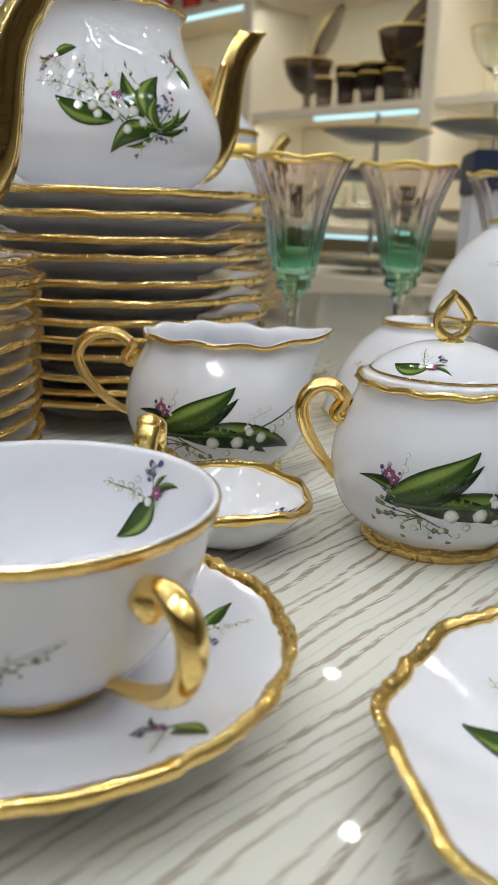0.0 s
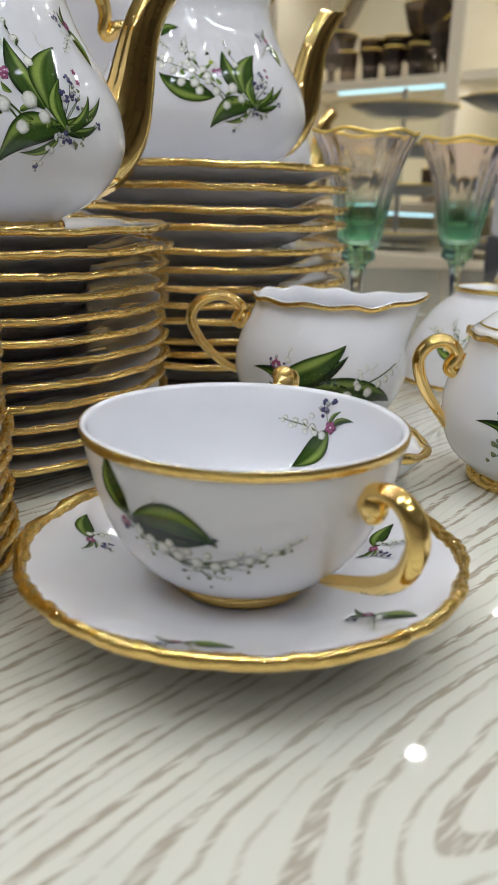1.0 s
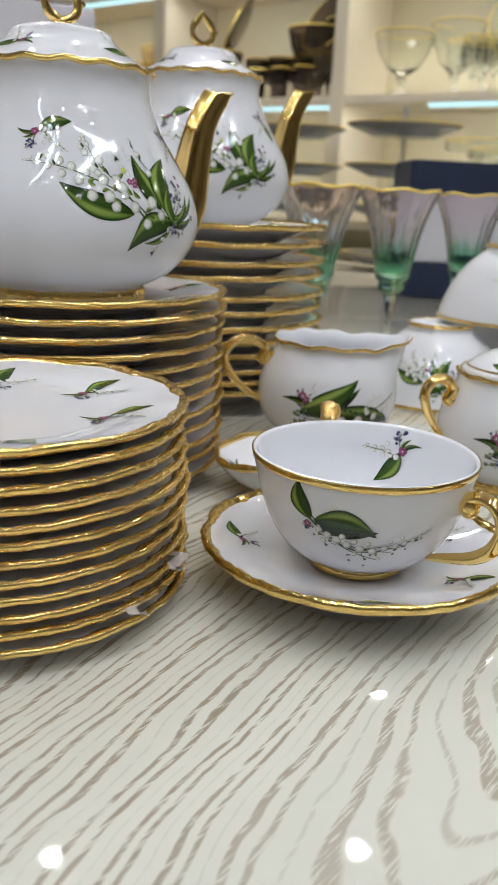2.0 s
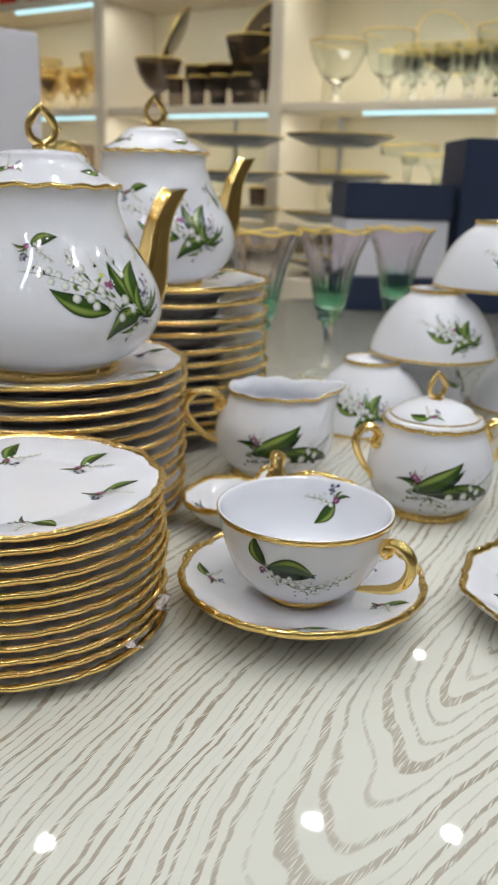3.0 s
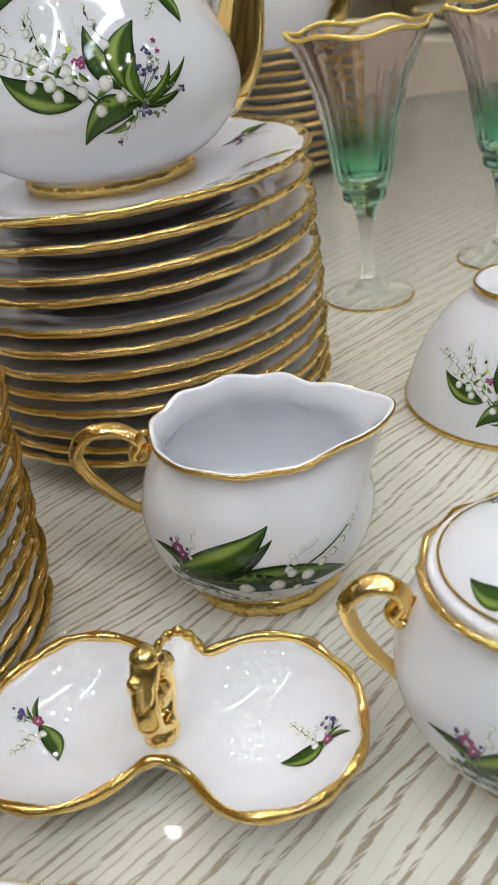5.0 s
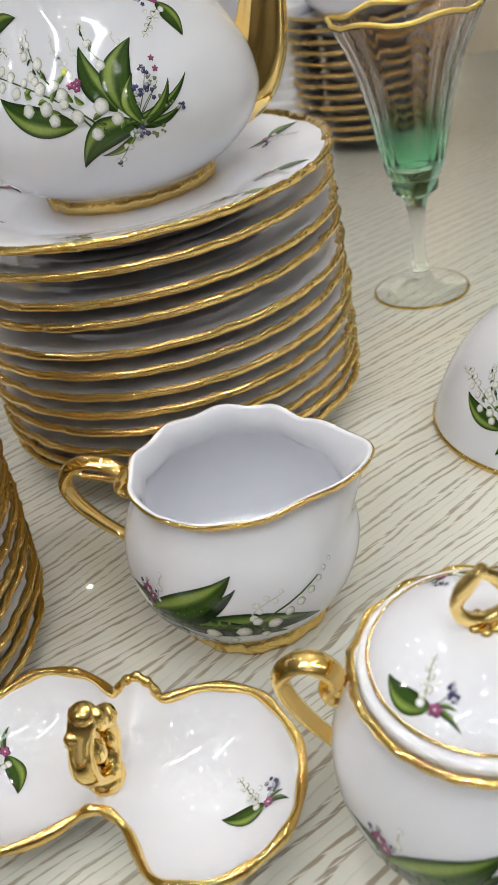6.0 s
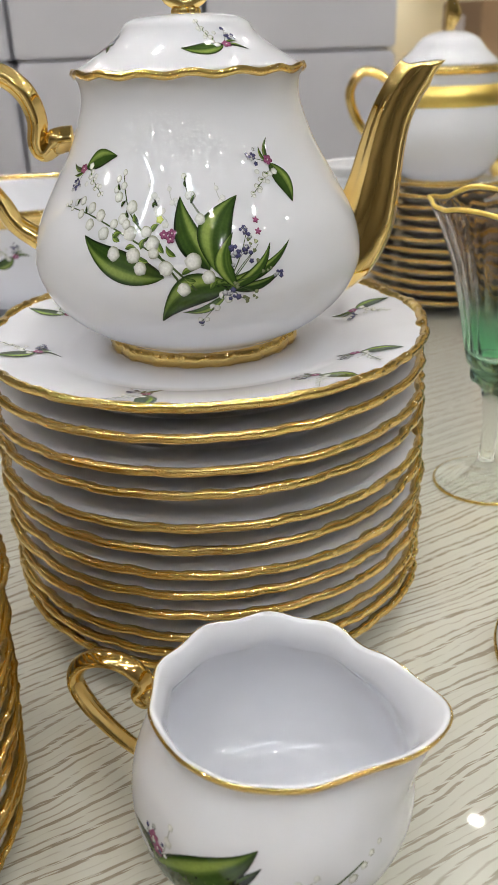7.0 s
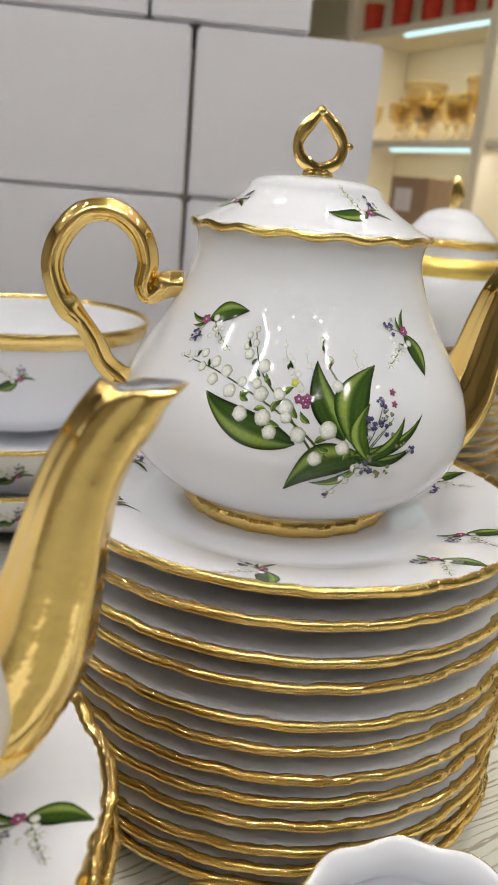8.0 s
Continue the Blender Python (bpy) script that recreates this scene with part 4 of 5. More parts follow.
def make_sugar():
    c = thing("sugar_bowl", "lidded white porcelain sugar bowl with gold handles and foot", "sugar bowl", 0.1715, 0.3760, 0, 4)
    body = dense([(0.0330, 0.006), (0.0360, 0.0085), (0.0450, 0.0165), (0.0502, 0.0300), (0.0510, 0.0420), (0.0482, 0.0545), (0.0435, 0.0650), (0.0408, 0.0710), (0.0410, 0.0760)], 3)
    part("body", spin([(0.0001, 0.003), (0.0300, 0.003), (0.0305, 0.0), (0.0338, 0.0)] + body + [(0.0400, 0.0770), (0.0385, 0.0740), (0.0001, 0.0720)], 128), PORCELAIN, c)

    def wavy(r, z, a):
        return r * (1 + 0.010 * math.cos(14 * a) + 0.004 * math.sin(31 * a)), max(0.0, z + 0.0006 * math.cos(14 * a))

    part("gilt_rim", gold_band([(0.0412, 0.0750), (0.0424, 0.0766), (0.0412, 0.0782), (0.0396, 0.0776), (0.0398, 0.0758)], 180, wavy), GOLD, c, "wavy gold rim")
    part("gilt_foot", gold_band([(0.0320, 0.0), (0.0346, 0.0), (0.0352, 0.003), (0.0344, 0.0065), (0.0328, 0.0078), (0.0316, 0.004)], 180, wavy), GOLD, c, "moulded gold foot ring")
    lid_pts = [(0.0390, 0.0768), (0.0385, 0.0795), (0.0355, 0.0805), (0.0350, 0.0815), (0.0300, 0.0860), (0.0215, 0.0905), (0.0120, 0.0935), (0.0001, 0.0945)]
    lid = part("lid", spin(dense(lid_pts, 3), 112), PORCELAIN, c, "domed lid")
    part("gilt_line", gold_band([(0.0352, 0.0806), (0.0360, 0.0812), (0.0352, 0.0818), (0.0345, 0.0812)], 128), GOLD, lid, "thin gold line")
    finial(lid, 0.0925, 0.72, 18)
    for k in (0, 180):
        h = scroll_handle([(-0.0400, 0.0650, 0.9), (-0.0470, 0.0570, 0.9), (-0.0505, 0.0600, 0.95), (-0.0470, 0.0665, 1.0), (-0.0530, 0.0725, 1.0), (-0.0605, 0.0715, 1.0), (-0.0660, 0.0640, 0.95), (-0.0640, 0.0530, 0.85), (-0.0580, 0.0420, 0.75), (-0.0515, 0.0330, 0.65), (-0.0490, 0.0290, 0.6)], 0.0034, flat=1.45, ridge=0.08)
        blob(h, (-0.0465, 0, 0.0615), 0.0042)
        part("handle", h, GOLD_HANDLE, c, "gold scroll handle").rotation_euler = (0, 0, radians(k))
    put_print(branch(), on_body(body, -99, 0.0345, 4, size=0.96), c)
    prof = [(0.0350, 0.0815), (0.0300, 0.0860), (0.0215, 0.0905), (0.0120, 0.0935)]
    for ang in (-125, -10, 110):
        put_print(sprig(0.030, 80), on_body(prof, ang, 0.0865, 0), lid)
    return c


make_sugar()


def make_relish():
    c = thing("relish_dish", "two-lobed white porcelain relish dish with gold rim and knob", "dish", 0.0385, 0.371, 0, 2)
    LX, LY, LR = 0.0355, -0.018, 0.046

    def inside(x, y):
        lobe = ((abs(x) - LX) / 0.0370) ** 2 + ((y - LY) / 0.0400) ** 2 < 1
        arch = (x / 0.025) ** 2 + ((y + 0.060) / 0.027) ** 2 < 1
        return (lobe or (x / 0.020) ** 2 + ((y + 0.008) / 0.0245) ** 2 < 1) and not arch

    reach = []
    for g in range(360):
        ca, sa = math.cos(radians(g)), math.sin(radians(g))
        r = 0.012
        while r < 0.09 and inside(r * ca, r * sa):
            r += 0.0004
        reach.append(r)
    weights = [math.exp(-(i / 5.0) ** 2) for i in range(-12, 13)]
    soft_reach = [sum(w * reach[(g + i) % 360] for w, i in zip(weights, range(-12, 13))) / sum(weights) for g in range(360)]

    def outline(a):
        g = math.degrees(a) % 360
        i = int(g) % 360
        r = soft_reach[i] + (soft_reach[(i + 1) % 360] - soft_reach[i]) * (g - int(g))
        return r * (1 + 0.007 * math.cos(16 * a))

    def height(x, y):
        d = max(0.0, -math.log(math.exp(-180 * math.hypot(x - LX, y - LY)) + math.exp(-180 * math.hypot(x + LX, y - LY))) / 180)
        return 0.0050 + 0.0310 * min(1.15, (d / LR)) ** 2.2

    segs = 180
    bm = bmesh.new()
    ups, downs = [], []
    for i in range(15):
        s = i / 14
        up, dn = [], []
        for k in range(segs):
            a = 2 * math.pi * k / segs
            r = outline(a) * max(s, 0.002)
            x, y = r * math.cos(a), r * math.sin(a)
            z = height(x, y)
            up.append(bm.verts.new((x, y, z)))
            dn.append(bm.verts.new((x * 0.985, y * 0.985, max(0.0, z - 0.0044 - 0.0018 * (1 - s)))))
        ups.append(up)
        downs.append(dn)
    for rings in (ups, downs):
        for p, q in zip(rings, rings[1:]):
            for k in range(segs):
                j = (k + 1) % segs
                bm.faces.new((p[k], p[j], q[j], q[k]))
        bm.faces.new(rings[0])
    for k in range(segs):
        j = (k + 1) % segs
        bm.faces.new((ups[-1][k], ups[-1][j], downs[-1][j], downs[-1][k]))
    part("body", bm, PORCELAIN, c)
    pts = []
    for k in range(241):
        a = 2 * math.pi * k / 240
        r = outline(a) - 0.0010
        x, y = r * math.cos(a), r * math.sin(a)
        pts.append((x, y, height(x, y) - 0.0006, 0.0019 + 0.0003 * math.sin(25 * a)))
    part("gilt_edge", tube(pts, 8, 1, 1.3, 0, 4, None, True, (0, 0, 1)), GOLD, c, "raised gold rim")
    # upright knob
    z0 = height(0, -0.020) + 0.001
    kn = tube([(0, y - 0.020, z0 + z, r) for y, z, r in ((0.000, 0.005, 0.0046), (-0.0058, 0.010, 0.0036), (-0.0084, 0.0185, 0.0040), (-0.0060, 0.0275, 0.0036), (0.0005, 0.0350, 0.0042), (0.0064, 0.0275, 0.0036), (0.0084, 0.0185, 0.0040), (0.0058, 0.010, 0.0036), (0.000, 0.005, 0.0046))], 14, 6, 1.3, 0.12, 3, side=(1, 0, 0))
    blob(kn, (0, -0.020, z0 + 0.002), 0.0072, (1.0, 1.1, 0.75))
    blob(kn, (0, -0.019, z0 + 0.0365), 0.0052, (1.1, 1.0, 0.9))
    blob(kn, (0.002, -0.0115, z0 + 0.0265), 0.0050)
    for i in range(9):
        a = 2.4 * i
        blob(kn, (0.0042 * math.cos(a), -0.020 + 0.0068 * math.sin(a), z0 + 0.007 + 0.0033 * i), 0.0030 + 0.0007 * (i % 3), (1.0, 0.8, 1.4))
    part("knob", kn, GOLD_HANDLE, c, "gold openwork knob").rotation_euler = (0, 0, radians(-4))

    def floor_map(cx, cy, turn):
        cs, sn = math.cos(radians(turn)), math.sin(radians(turn))

        def where(s, h):
            x, y = cx + s * cs - h * sn, cy + s * sn + h * cs
            return Vector((x, y, height(x, y) + 0.0003)), Vector((0, 0, 1))

        return where

    put_print(sprig(0.030, 90), floor_map(0.054, -0.016, 15), c)
    put_print(sprig(0.030, 91), floor_map(-0.053, -0.012, 125), c)
    return c


make_relish()


def make_tray():
    """Square serving dish with a scalloped, cut-corner edge."""
    c = thing("serving_dish", "square white porcelain serving dish with scalloped gold edge", "dish", 0.232, 0.180, 0, -9)
    H, W = 0.021, 0.100

    def edge(a):
        b = a - math.pi / 4
        p = 2.4
        r = W / (abs(math.cos(b)) ** p + abs(math.sin(b)) ** p) ** (1 / p)
        return r * (1 + 0.020 * math.cos(12 * a) * 0.7 + 0.006 * math.cos(24 * a))

    def mod(r, z, a):
        return r * edge(a), z

    face = [(0.002, 0.005), (0.55, 0.005), (0.70, 0.0065), (0.84, 0.0125), (0.95, 0.0185), (1.0, H)]
    back = [(1.0, H - 0.002), (0.93, 0.0145), (0.82, 0.0085), (0.68, 0.0028), (0.62, 0.0), (0.58, 0.0), (0.55, 0.002), (0.002, 0.002)]
    part("body", spin(face + back, 192, mod), PORCELAIN, c)

    def mod2(r, z, a):
        e = edge(a)
        v = Vector((math.cos(a), math.sin(a), 0)) * 14
        beads = 0.0008 * noise.noise(v) + 0.0005 * noise.noise(v * 2.6)
        return e + (r - 1.0) + beads, z + beads
    prof = [(1.0 - 0.0022 + 0.0026 * math.cos(u), H - 0.0012 + 0.0017 * math.sin(u) + 0.0006 * math.cos(u)) for u in (2 * math.pi * i / 10 for i in range(10))]
    part("gilt_edge", spin(prof, 320, mod2, close=True), GOLD, c, "raised gold rim")

    def flat(cx, cy, turn):
        cs, sn = math.cos(radians(turn)), math.sin(radians(turn))
        fr, fz = np.array(face, float).T.copy()

        def where(s, h):
            x, y = cx + s * cs - h * sn, cy + s * sn + h * cs
            return Vector((x, y, float(np.interp(math.hypot(x, y) / edge(math.atan2(y, x)), fr, fz)) + 0.0003)), Vector((0, 0, 1))

        return where

    put_print(sprig(0.052, 95), flat(-0.058, 0.016, 5), c)
    put_print(sprig(0.052, 96), flat(0.055, -0.016, 185), c)
    return c


make_tray()


# ---- upturned bowls ----
def make_bowl(x, y, z, turn, group="pyramid of upturned bowls"):
    c = thing("dessert_bowl", "white porcelain bowl with gold lines, turned upside down in a pyramid", "bowl", x, y, z, turn, group)
    out = dense([(0.0720, 0.0), (0.0718, 0.002), (0.0695, 0.012), (0.0640, 0.027), (0.0560, 0.042), (0.0455, 0.0555), (0.0355, 0.0640), (0.0310, 0.0675), (0.0310, 0.0735)], 3)
    part("body", spin([(0.0001, 0.058), (0.030, 0.057), (0.052, 0.041), (0.061, 0.026), (0.0670, 0.012), (0.0695, 0.0)] + out + [(0.0285, 0.0735), (0.0280, 0.0695), (0.0001, 0.0690)], 112), PORCELAIN, c)
    part("gilt_rim", gold_band([(0.0718, 0.0), (0.0727, 0.0008), (0.0725, 0.0028), (0.0714, 0.0036), (0.0708, 0.001)], 128), GOLD, c, "gold rim line")
    part("gilt_foot", gold_band([(0.0308, 0.0705), (0.0316, 0.0718), (0.0314, 0.0742), (0.0302, 0.0744), (0.0300, 0.072)], 128), GOLD, c, "gold foot line")
    put_print(bouquet(), on_body(out, -95, 0.029, 0, size=0.76), c)
    put_print(bouquet(), on_body(out, 85, 0.029, 0, size=0.76), c)
    return c


for x, y, z, t in ((0.198, 0.634, 0, -14), (0.425, 0.700, 0, -5), (0.290, 0.757, 0, 60), (0.277, 0.660, 0.0748, 10), (0.348, 0.665, 0.1496, 8)):
    make_bowl(x, y, z, t)


# ---- goblets ----
def make_goblet(x, y, turn):
    c = thing("goblet", "fluted wine goblet, green fading to rose, with gold lip", "wine glass", x, y, 0, turn, "row of goblets")
    H = 0.196

    def flute(r, z, a):
        k = max(0.0, min(1.0, (z - 0.098) / 0.02))
        lip = max(0.0, (z - 0.17) / 0.026)
        return r * (1 + 0.034 * k * math.cos(18 * a) * (1 - 0.6 * lip) + 0.025 * lip * math.cos(6 * a)), z + 0.0015 * lip * math.cos(6 * a)

    out = [(0.0001, 0.0), (0.034, 0.0), (0.036, 0.0012), (0.035, 0.0026), (0.022, 0.0055), (0.011, 0.0105), (0.0065, 0.0170), (0.0048, 0.030), (0.0050, 0.048), (0.0066, 0.0640), (0.0090, 0.0735), (0.0125, 0.0775), (0.0165, 0.0800), (0.0168, 0.0860),
           (0.0150, 0.0885), (0.0195, 0.0915), (0.0215, 0.0990), (0.0245, 0.118), (0.0285, 0.140), (0.0345, 0.163), (0.0420, 0.182), (0.0487, H - 0.0015), (0.0493, H - 0.0004), (0.0495, H)]
    inner = [(0.0484, H), (0.0481, H - 0.0004), (0.0474, H - 0.0015), (0.0406, 0.182), (0.0325, 0.163), (0.0262, 0.140), (0.0220, 0.118), (0.0185, 0.102), (0.0110, 0.0960), (0.0001, 0.0950)]
    part("glass", spin(out + inner, 108, flute), GOBLET, c).visible_shadow = False
    part("gilt_lip", gold_band([(0.0489 + 0.0013 * math.cos(u), H + 0.0016 + 0.0015 * math.sin(u)) for u in (math.pi * i / 5 for i in range(10))], 160, flute), GOLD_LIP, c, "wavy gold lip")
    part("gilt_foot", gold_band([(0.0352, 0.0004), (0.0364, 0.0010), (0.0358, 0.0024), (0.0348, 0.0026)], 96), GOLD, c, "thin gold line")
    return c


for x, y, t in ((0.0985, 0.804, 5), (0.208, 0.874, 22), (0.338, 0.985, 41)):
    make_goblet(x, y, t)


# ---- far end of the table ----
def far_stack():
    first = None
    for i in range(12):
        if first is None:
            first, face = make_plate("side_plate", "white porcelain plate with wide gold rim, in a far pile", 0.095, 0.018, 0.009, 0.06, 0.05, 12, "far pile of plates", -0.015, 1.275, 0, 0, 0.008)
        else:
            copy_thing(first, pose(-0.015 + rnd.uniform(-0.002, 0.002), 1.275, i * 0.0118, 0, 0, i * 37))
    t = thing("banded_teapot", "white teapot with broad gold bands on a far plate pile", "teapot", -0.022, 1.275, 0.1390, 20)
    out = dense([(0.040, 0.0), (0.043, 0.004), (0.056, 0.015), (0.068, 0.035), (0.071, 0.052), (0.066, 0.072), (0.060, 0.088), (0.058, 0.108), (0.059, 0.120)], 3)
    part("body", spin([(0.0001, 0.002)] + out + [(0.055, 0.118), (0.0001, 0.112)], 72), PORCELAIN, t)
    part("gold_band", gold_band([(0.0622, 0.080), (0.0603, 0.092), (0.0594, 0.104), (0.0570, 0.104), (0.0580, 0.080)], 72), GOLD_LIP, t, "broad gold band")
    part("gold_rim", gold_band([(0.0596, 0.115), (0.0606, 0.121), (0.0575, 0.123), (0.0560, 0.119)], 72), GOLD, t, "gold rim")
    part("gold_foot", gold_band([(0.0402, 0.0), (0.0432, 0.002), (0.0440, 0.006), (0.0400, 0.006)], 72), GOLD, t, "gold foot")
    lid = part("lid", spin(dense([(0.056, 0.1235), (0.050, 0.130), (0.041, 0.138), (0.030, 0.150), (0.014, 0.156), (0.0001, 0.157)], 3), 72), PORCELAIN, t)
    part("knob", tube([(0, 0, 0.155, 0.004), (0, 0, 0.162, 0.006), (0.002, 0, 0.172, 0.009), (0, 0, 0.184, 0.006), (-0.002, 0, 0.192, 0.002)], 12, 5, 0.8), GOLD_HANDLE, lid, "gold bud knob")
    part("spout", tube([(0.052, 0, 0.022, 0.022), (0.070, 0, 0.030, 0.021), (0.083, 0, 0.050, 0.017), (0.088, 0, 0.078, 0.0125), (0.094, 0, 0.104, 0.010), (0.108, 0, 0.120, 0.008)], 20, 6, 0.8, 0.05, 3), GOLD_HANDLE, t, "gold spout")
    part("handle", scroll_handle([(-0.055, 0.100, 1), (-0.075, 0.115, 1), (-0.095, 0.118, 1), (-0.108, 0.098, 1), (-0.100, 0.070, 1), (-0.080, 0.045, 1), (-0.064, 0.035, 1)], 0.005), GOLD_HANDLE, t, "gold handle")


far_stack()


def ramekin():
    """Small plain bowl with an upright fluted side."""
    c = thing("small_bowl", "small plain white fluted porcelain bowl in a nested pile", "bowl", -0.118, 1.27, 0, 0, "far pile of small bowls")

    def flute(r, z, a):
        return r * (1 + (0.016 * math.cos(28 * a) if 0.004 < z < 0.03 else 0)), z

    part("body", spin([(0.0001, 0.002), (0.030, 0.0), (0.033, 0.003), (0.041, 0.012), (0.0455, 0.026), (0.0475, 0.031), (0.0465, 0.033), (0.044, 0.031), (0.039, 0.014), (0.030, 0.006), (0.0001, 0.006)], 84, flute), PORCELAIN, c)
    return c


small = ramekin()
for i in range(1, 11):
    copy_thing(small, pose(-0.118 + rnd.uniform(-0.001, 0.001), 1.27, 0.0125 * i, 0, 0, 31 * i))


def salad_bowl(x, y, z, R, h, label, band=0.012):
    c = thing("salad_bowl", label, "bowl", x, y, z, group="pile of salad bowls")
    out = dense([(R * 0.52, 0.0), (R * 0.56, 0.004), (R * 0.74, h * 0.22), (R * 0.90, h * 0.55), (R, h)], 4)
    inn = dense([(R * 0.975, h), (R * 0.87, h * 0.58), (R * 0.70, h * 0.27), (R * 0.4, 0.008)], 4)
    part("body", spin([(0.0001, 0.002)] + out + inn + [(0.0001, 0.007)], 112), PORCELAIN, c)
    part("gilt_rim", gold_band([(R * 0.982, h - band), (R * 1.004, h - 0.001), (R * 1.0, h + 0.0008), (R * 0.972, h + 0.0008), (R * 0.965, h - 0.003)], 128), GOLD, c, "gold rim band")
    put_print(sprig(0.045, 99), on_body(out, -60, h * 0.6, 20), c)
    return c


salad_bowl(-0.355, 0.90, 0.0, 0.140, 0.055, "wide white porcelain bowl with gold rim, lowest of the pile", 0.004)
salad_bowl(-0.355, 0.90, 0.034, 0.140, 0.058, "wide white porcelain bowl with gold rim, in the pile", 0.004)
salad_bowl(-0.41, 0.99, 0.055, 0.130, 0.105, "tall white porcelain bowl with broad gold band, on the pile", 0.014)


def carton(name, w, d, h, mat, label, x, y, z, rz, group="", bevel=0.006, lid=None):
    c = thing(name, label, "box", x, y, z, rz, group)
    hb = h if lid is None else h * 0.62
    part("body", block(0, 0, 0, w, d, hb, bevel), mat, c, smooth=False)
    if lid is not None:
        part("lid", block(-0.004, -0.004, hb + 0.001, w + 0.004, d + 0.004, h, bevel), lid, c, "dark blue lid", smooth=False)
    return c


# grey cartons piled in a row behind the piles
GD = radians(22)
for s0, s1, z0, z1 in ((-0.378, 0.0, -0.05, 0.268), (-0.378, 0.0, 0.271, 0.598), (-0.77, -0.388, -0.05, 0.268), (-0.77, -0.388, 0.271, 0.598), (-0.470, -0.155, 0.601, 0.93), (-0.86, -0.478, 0.601, 0.93), (-1.16, -0.78, -0.05, 0.268), (-1.16, -0.78, 0.271, 0.598)):
    carton("grey_carton", s1 - s0, 0.35, z1 - z0, GREY_CARD, "plain grey cardboard carton stacked in a row", -0.26 + s0 * math.cos(GD), 2.09 + s0 * math.sin(GD), z0, 22, "grey cartons")
bench = tagged(part("low_bench", block(-1.5, 0.0, -TABLE_H, 0.02, 0.45, -0.052, 0.004), CREAM, None, smooth=False), "cream lacquered bench carrying the grey cartons", "bench")
bench.matrix_world = pose(-0.26, 2.085, 0, 0, 0, 22)

carton("gift_box", 0.225, 0.16, 0.196, WHITE_CARD, "white gift box with dark blue lid on a flat box", 0.404, 1.53, 0.0705, -3, "gift boxes", 0.003, BLUE_CARD)
carton("gift_box", 0.235, 0.18, 0.07, BLUE_CARD, "flat dark blue gift box lying on the table", 0.399, 1.52, 0.0, -3, "gift boxes", 0.003)
carton("gift_box", 0.26, 0.18, 0.36, BLUE_CARD, "tall dark blue gift box standing on the table", 0.640, 1.49, 0.0, -6, "gift boxes", 0.003)


# ---- wall shelving with glassware ----
SHELF = Matrix.Translation((0.53, 3.1, 0)) @ pose(0, 0, 0, 0, 0, -42)


def shelf_unit(s0):
    u = thing("shelf_unit", "cream lacquered wall shelving bay lit by strip lights", "shelf", group="wall shelving")
    u.matrix_world = SHELF @ Matrix.Translation((s0, 0, -TABLE_H))
    W, Dp = 0.888, 0.36
    part("post", block(-0.028, -0.012, 0, 0.028, 0.05, 2.6, 0.004), CREAM, u, smooth=False)
    part("panel", block(-0.010, 0.051, 0, 0.010, Dp, 2.6), CREAM, u, smooth=False)
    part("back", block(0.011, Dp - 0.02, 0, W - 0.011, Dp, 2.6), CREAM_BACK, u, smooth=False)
    for z in (0.30, 0.83, 1.27, 1.72, 2.15):
        part("board", block(0.029, 0.0, z, W - 0.029, Dp - 0.021, z + 0.032, 0.003), CREAM, u, smooth=False)
        if z > 0.5:
            strip = part("light_strip", block(0.36, 0.012, z - 0.014, W - 0.05, 0.028, z - 0.002), LED, u, "white strip light", smooth=False)
    return u


for k in range(-3, 3):
    shelf_unit(0.888 * k)
for k, z in ((-2, 0.52), (-1, 0.52), (0, 0.52), (-2, 0.96), (-1, 0.96), (0, 0.96), (1, 0.52)):
    d = bpy.data.lights.new("strip_lamp", "AREA")
    d.shape, d.size, d.size_y, d.energy, d.color = "RECTANGLE", 0.76, 0.016, 1.25, (1.0, 0.97, 0.90)
    new("strip_lamp", d).matrix_world = SHELF @ Matrix.Translation((0.888 * k + 0.444, 0.040, z - 0.006)) @ pose(0, 0, 0, 18, 0, 0)


def glass_thing(name, label, category, prof, mat, s, d, z, gilt=True, flutes=0, tilt=0.0, group="shelf glassware", scale=1.0):
    g = new(name)
    tagged(g, label, category, group)
    g.matrix_world = SHELF @ Matrix.Translation((s, d, z)) @ pose(0, 0, 0, tilt, 0, (s * 97) % 360)
    R = prof[-1][0]
    t = 0.0022

    def mod(r, zz, a):
        return (r * (1 + 0.02 * math.cos(flutes * a)) * scale if flutes else r * scale), zz * scale

    (ra, za), (rb, zb) = prof[-2:]
    prof = prof[:-1] + [(rb + (ra - rb) * 0.06, zb + (za - zb) * 0.06), (rb, zb)]
    inner = [(max(0.0004, r - t), zz) for r, zz in reversed(prof) if zz > prof[-1][1] * 0.35]
    part("glass", spin(prof + inner + [(0.0003, prof[-1][1] * 0.35)], 32, mod), mat, g).visible_shadow = False
    if gilt:
        h = prof[-1][1]
        part("gilt_lip", spin([(R - 0.003, h + 0.0003), (R + 0.0008, h + 0.0003), (R + 0.0012, h + 0.003), (R - 0.0005, h + 0.0045), (R - 0.003, h + 0.0035)], 32, mod, close=True), GOLD_LIP, g, "gold lip")
    return g


def goblet_prof(R, h):
    return [(R * 0.75, 0.0), (R * 0.78, 0.003), (R * 0.2, 0.010), (R * 0.12, h * 0.25), (R * 0.2, h * 0.42), (R * 0.75, h * 0.52), (R * 0.98, h * 0.72), (R, h)]


def tumbler_prof(R, h):
    return [(R * 0.8, 0.0), (R * 0.84, 0.004), (R * 0.92, h * 0.5), (R, h)]


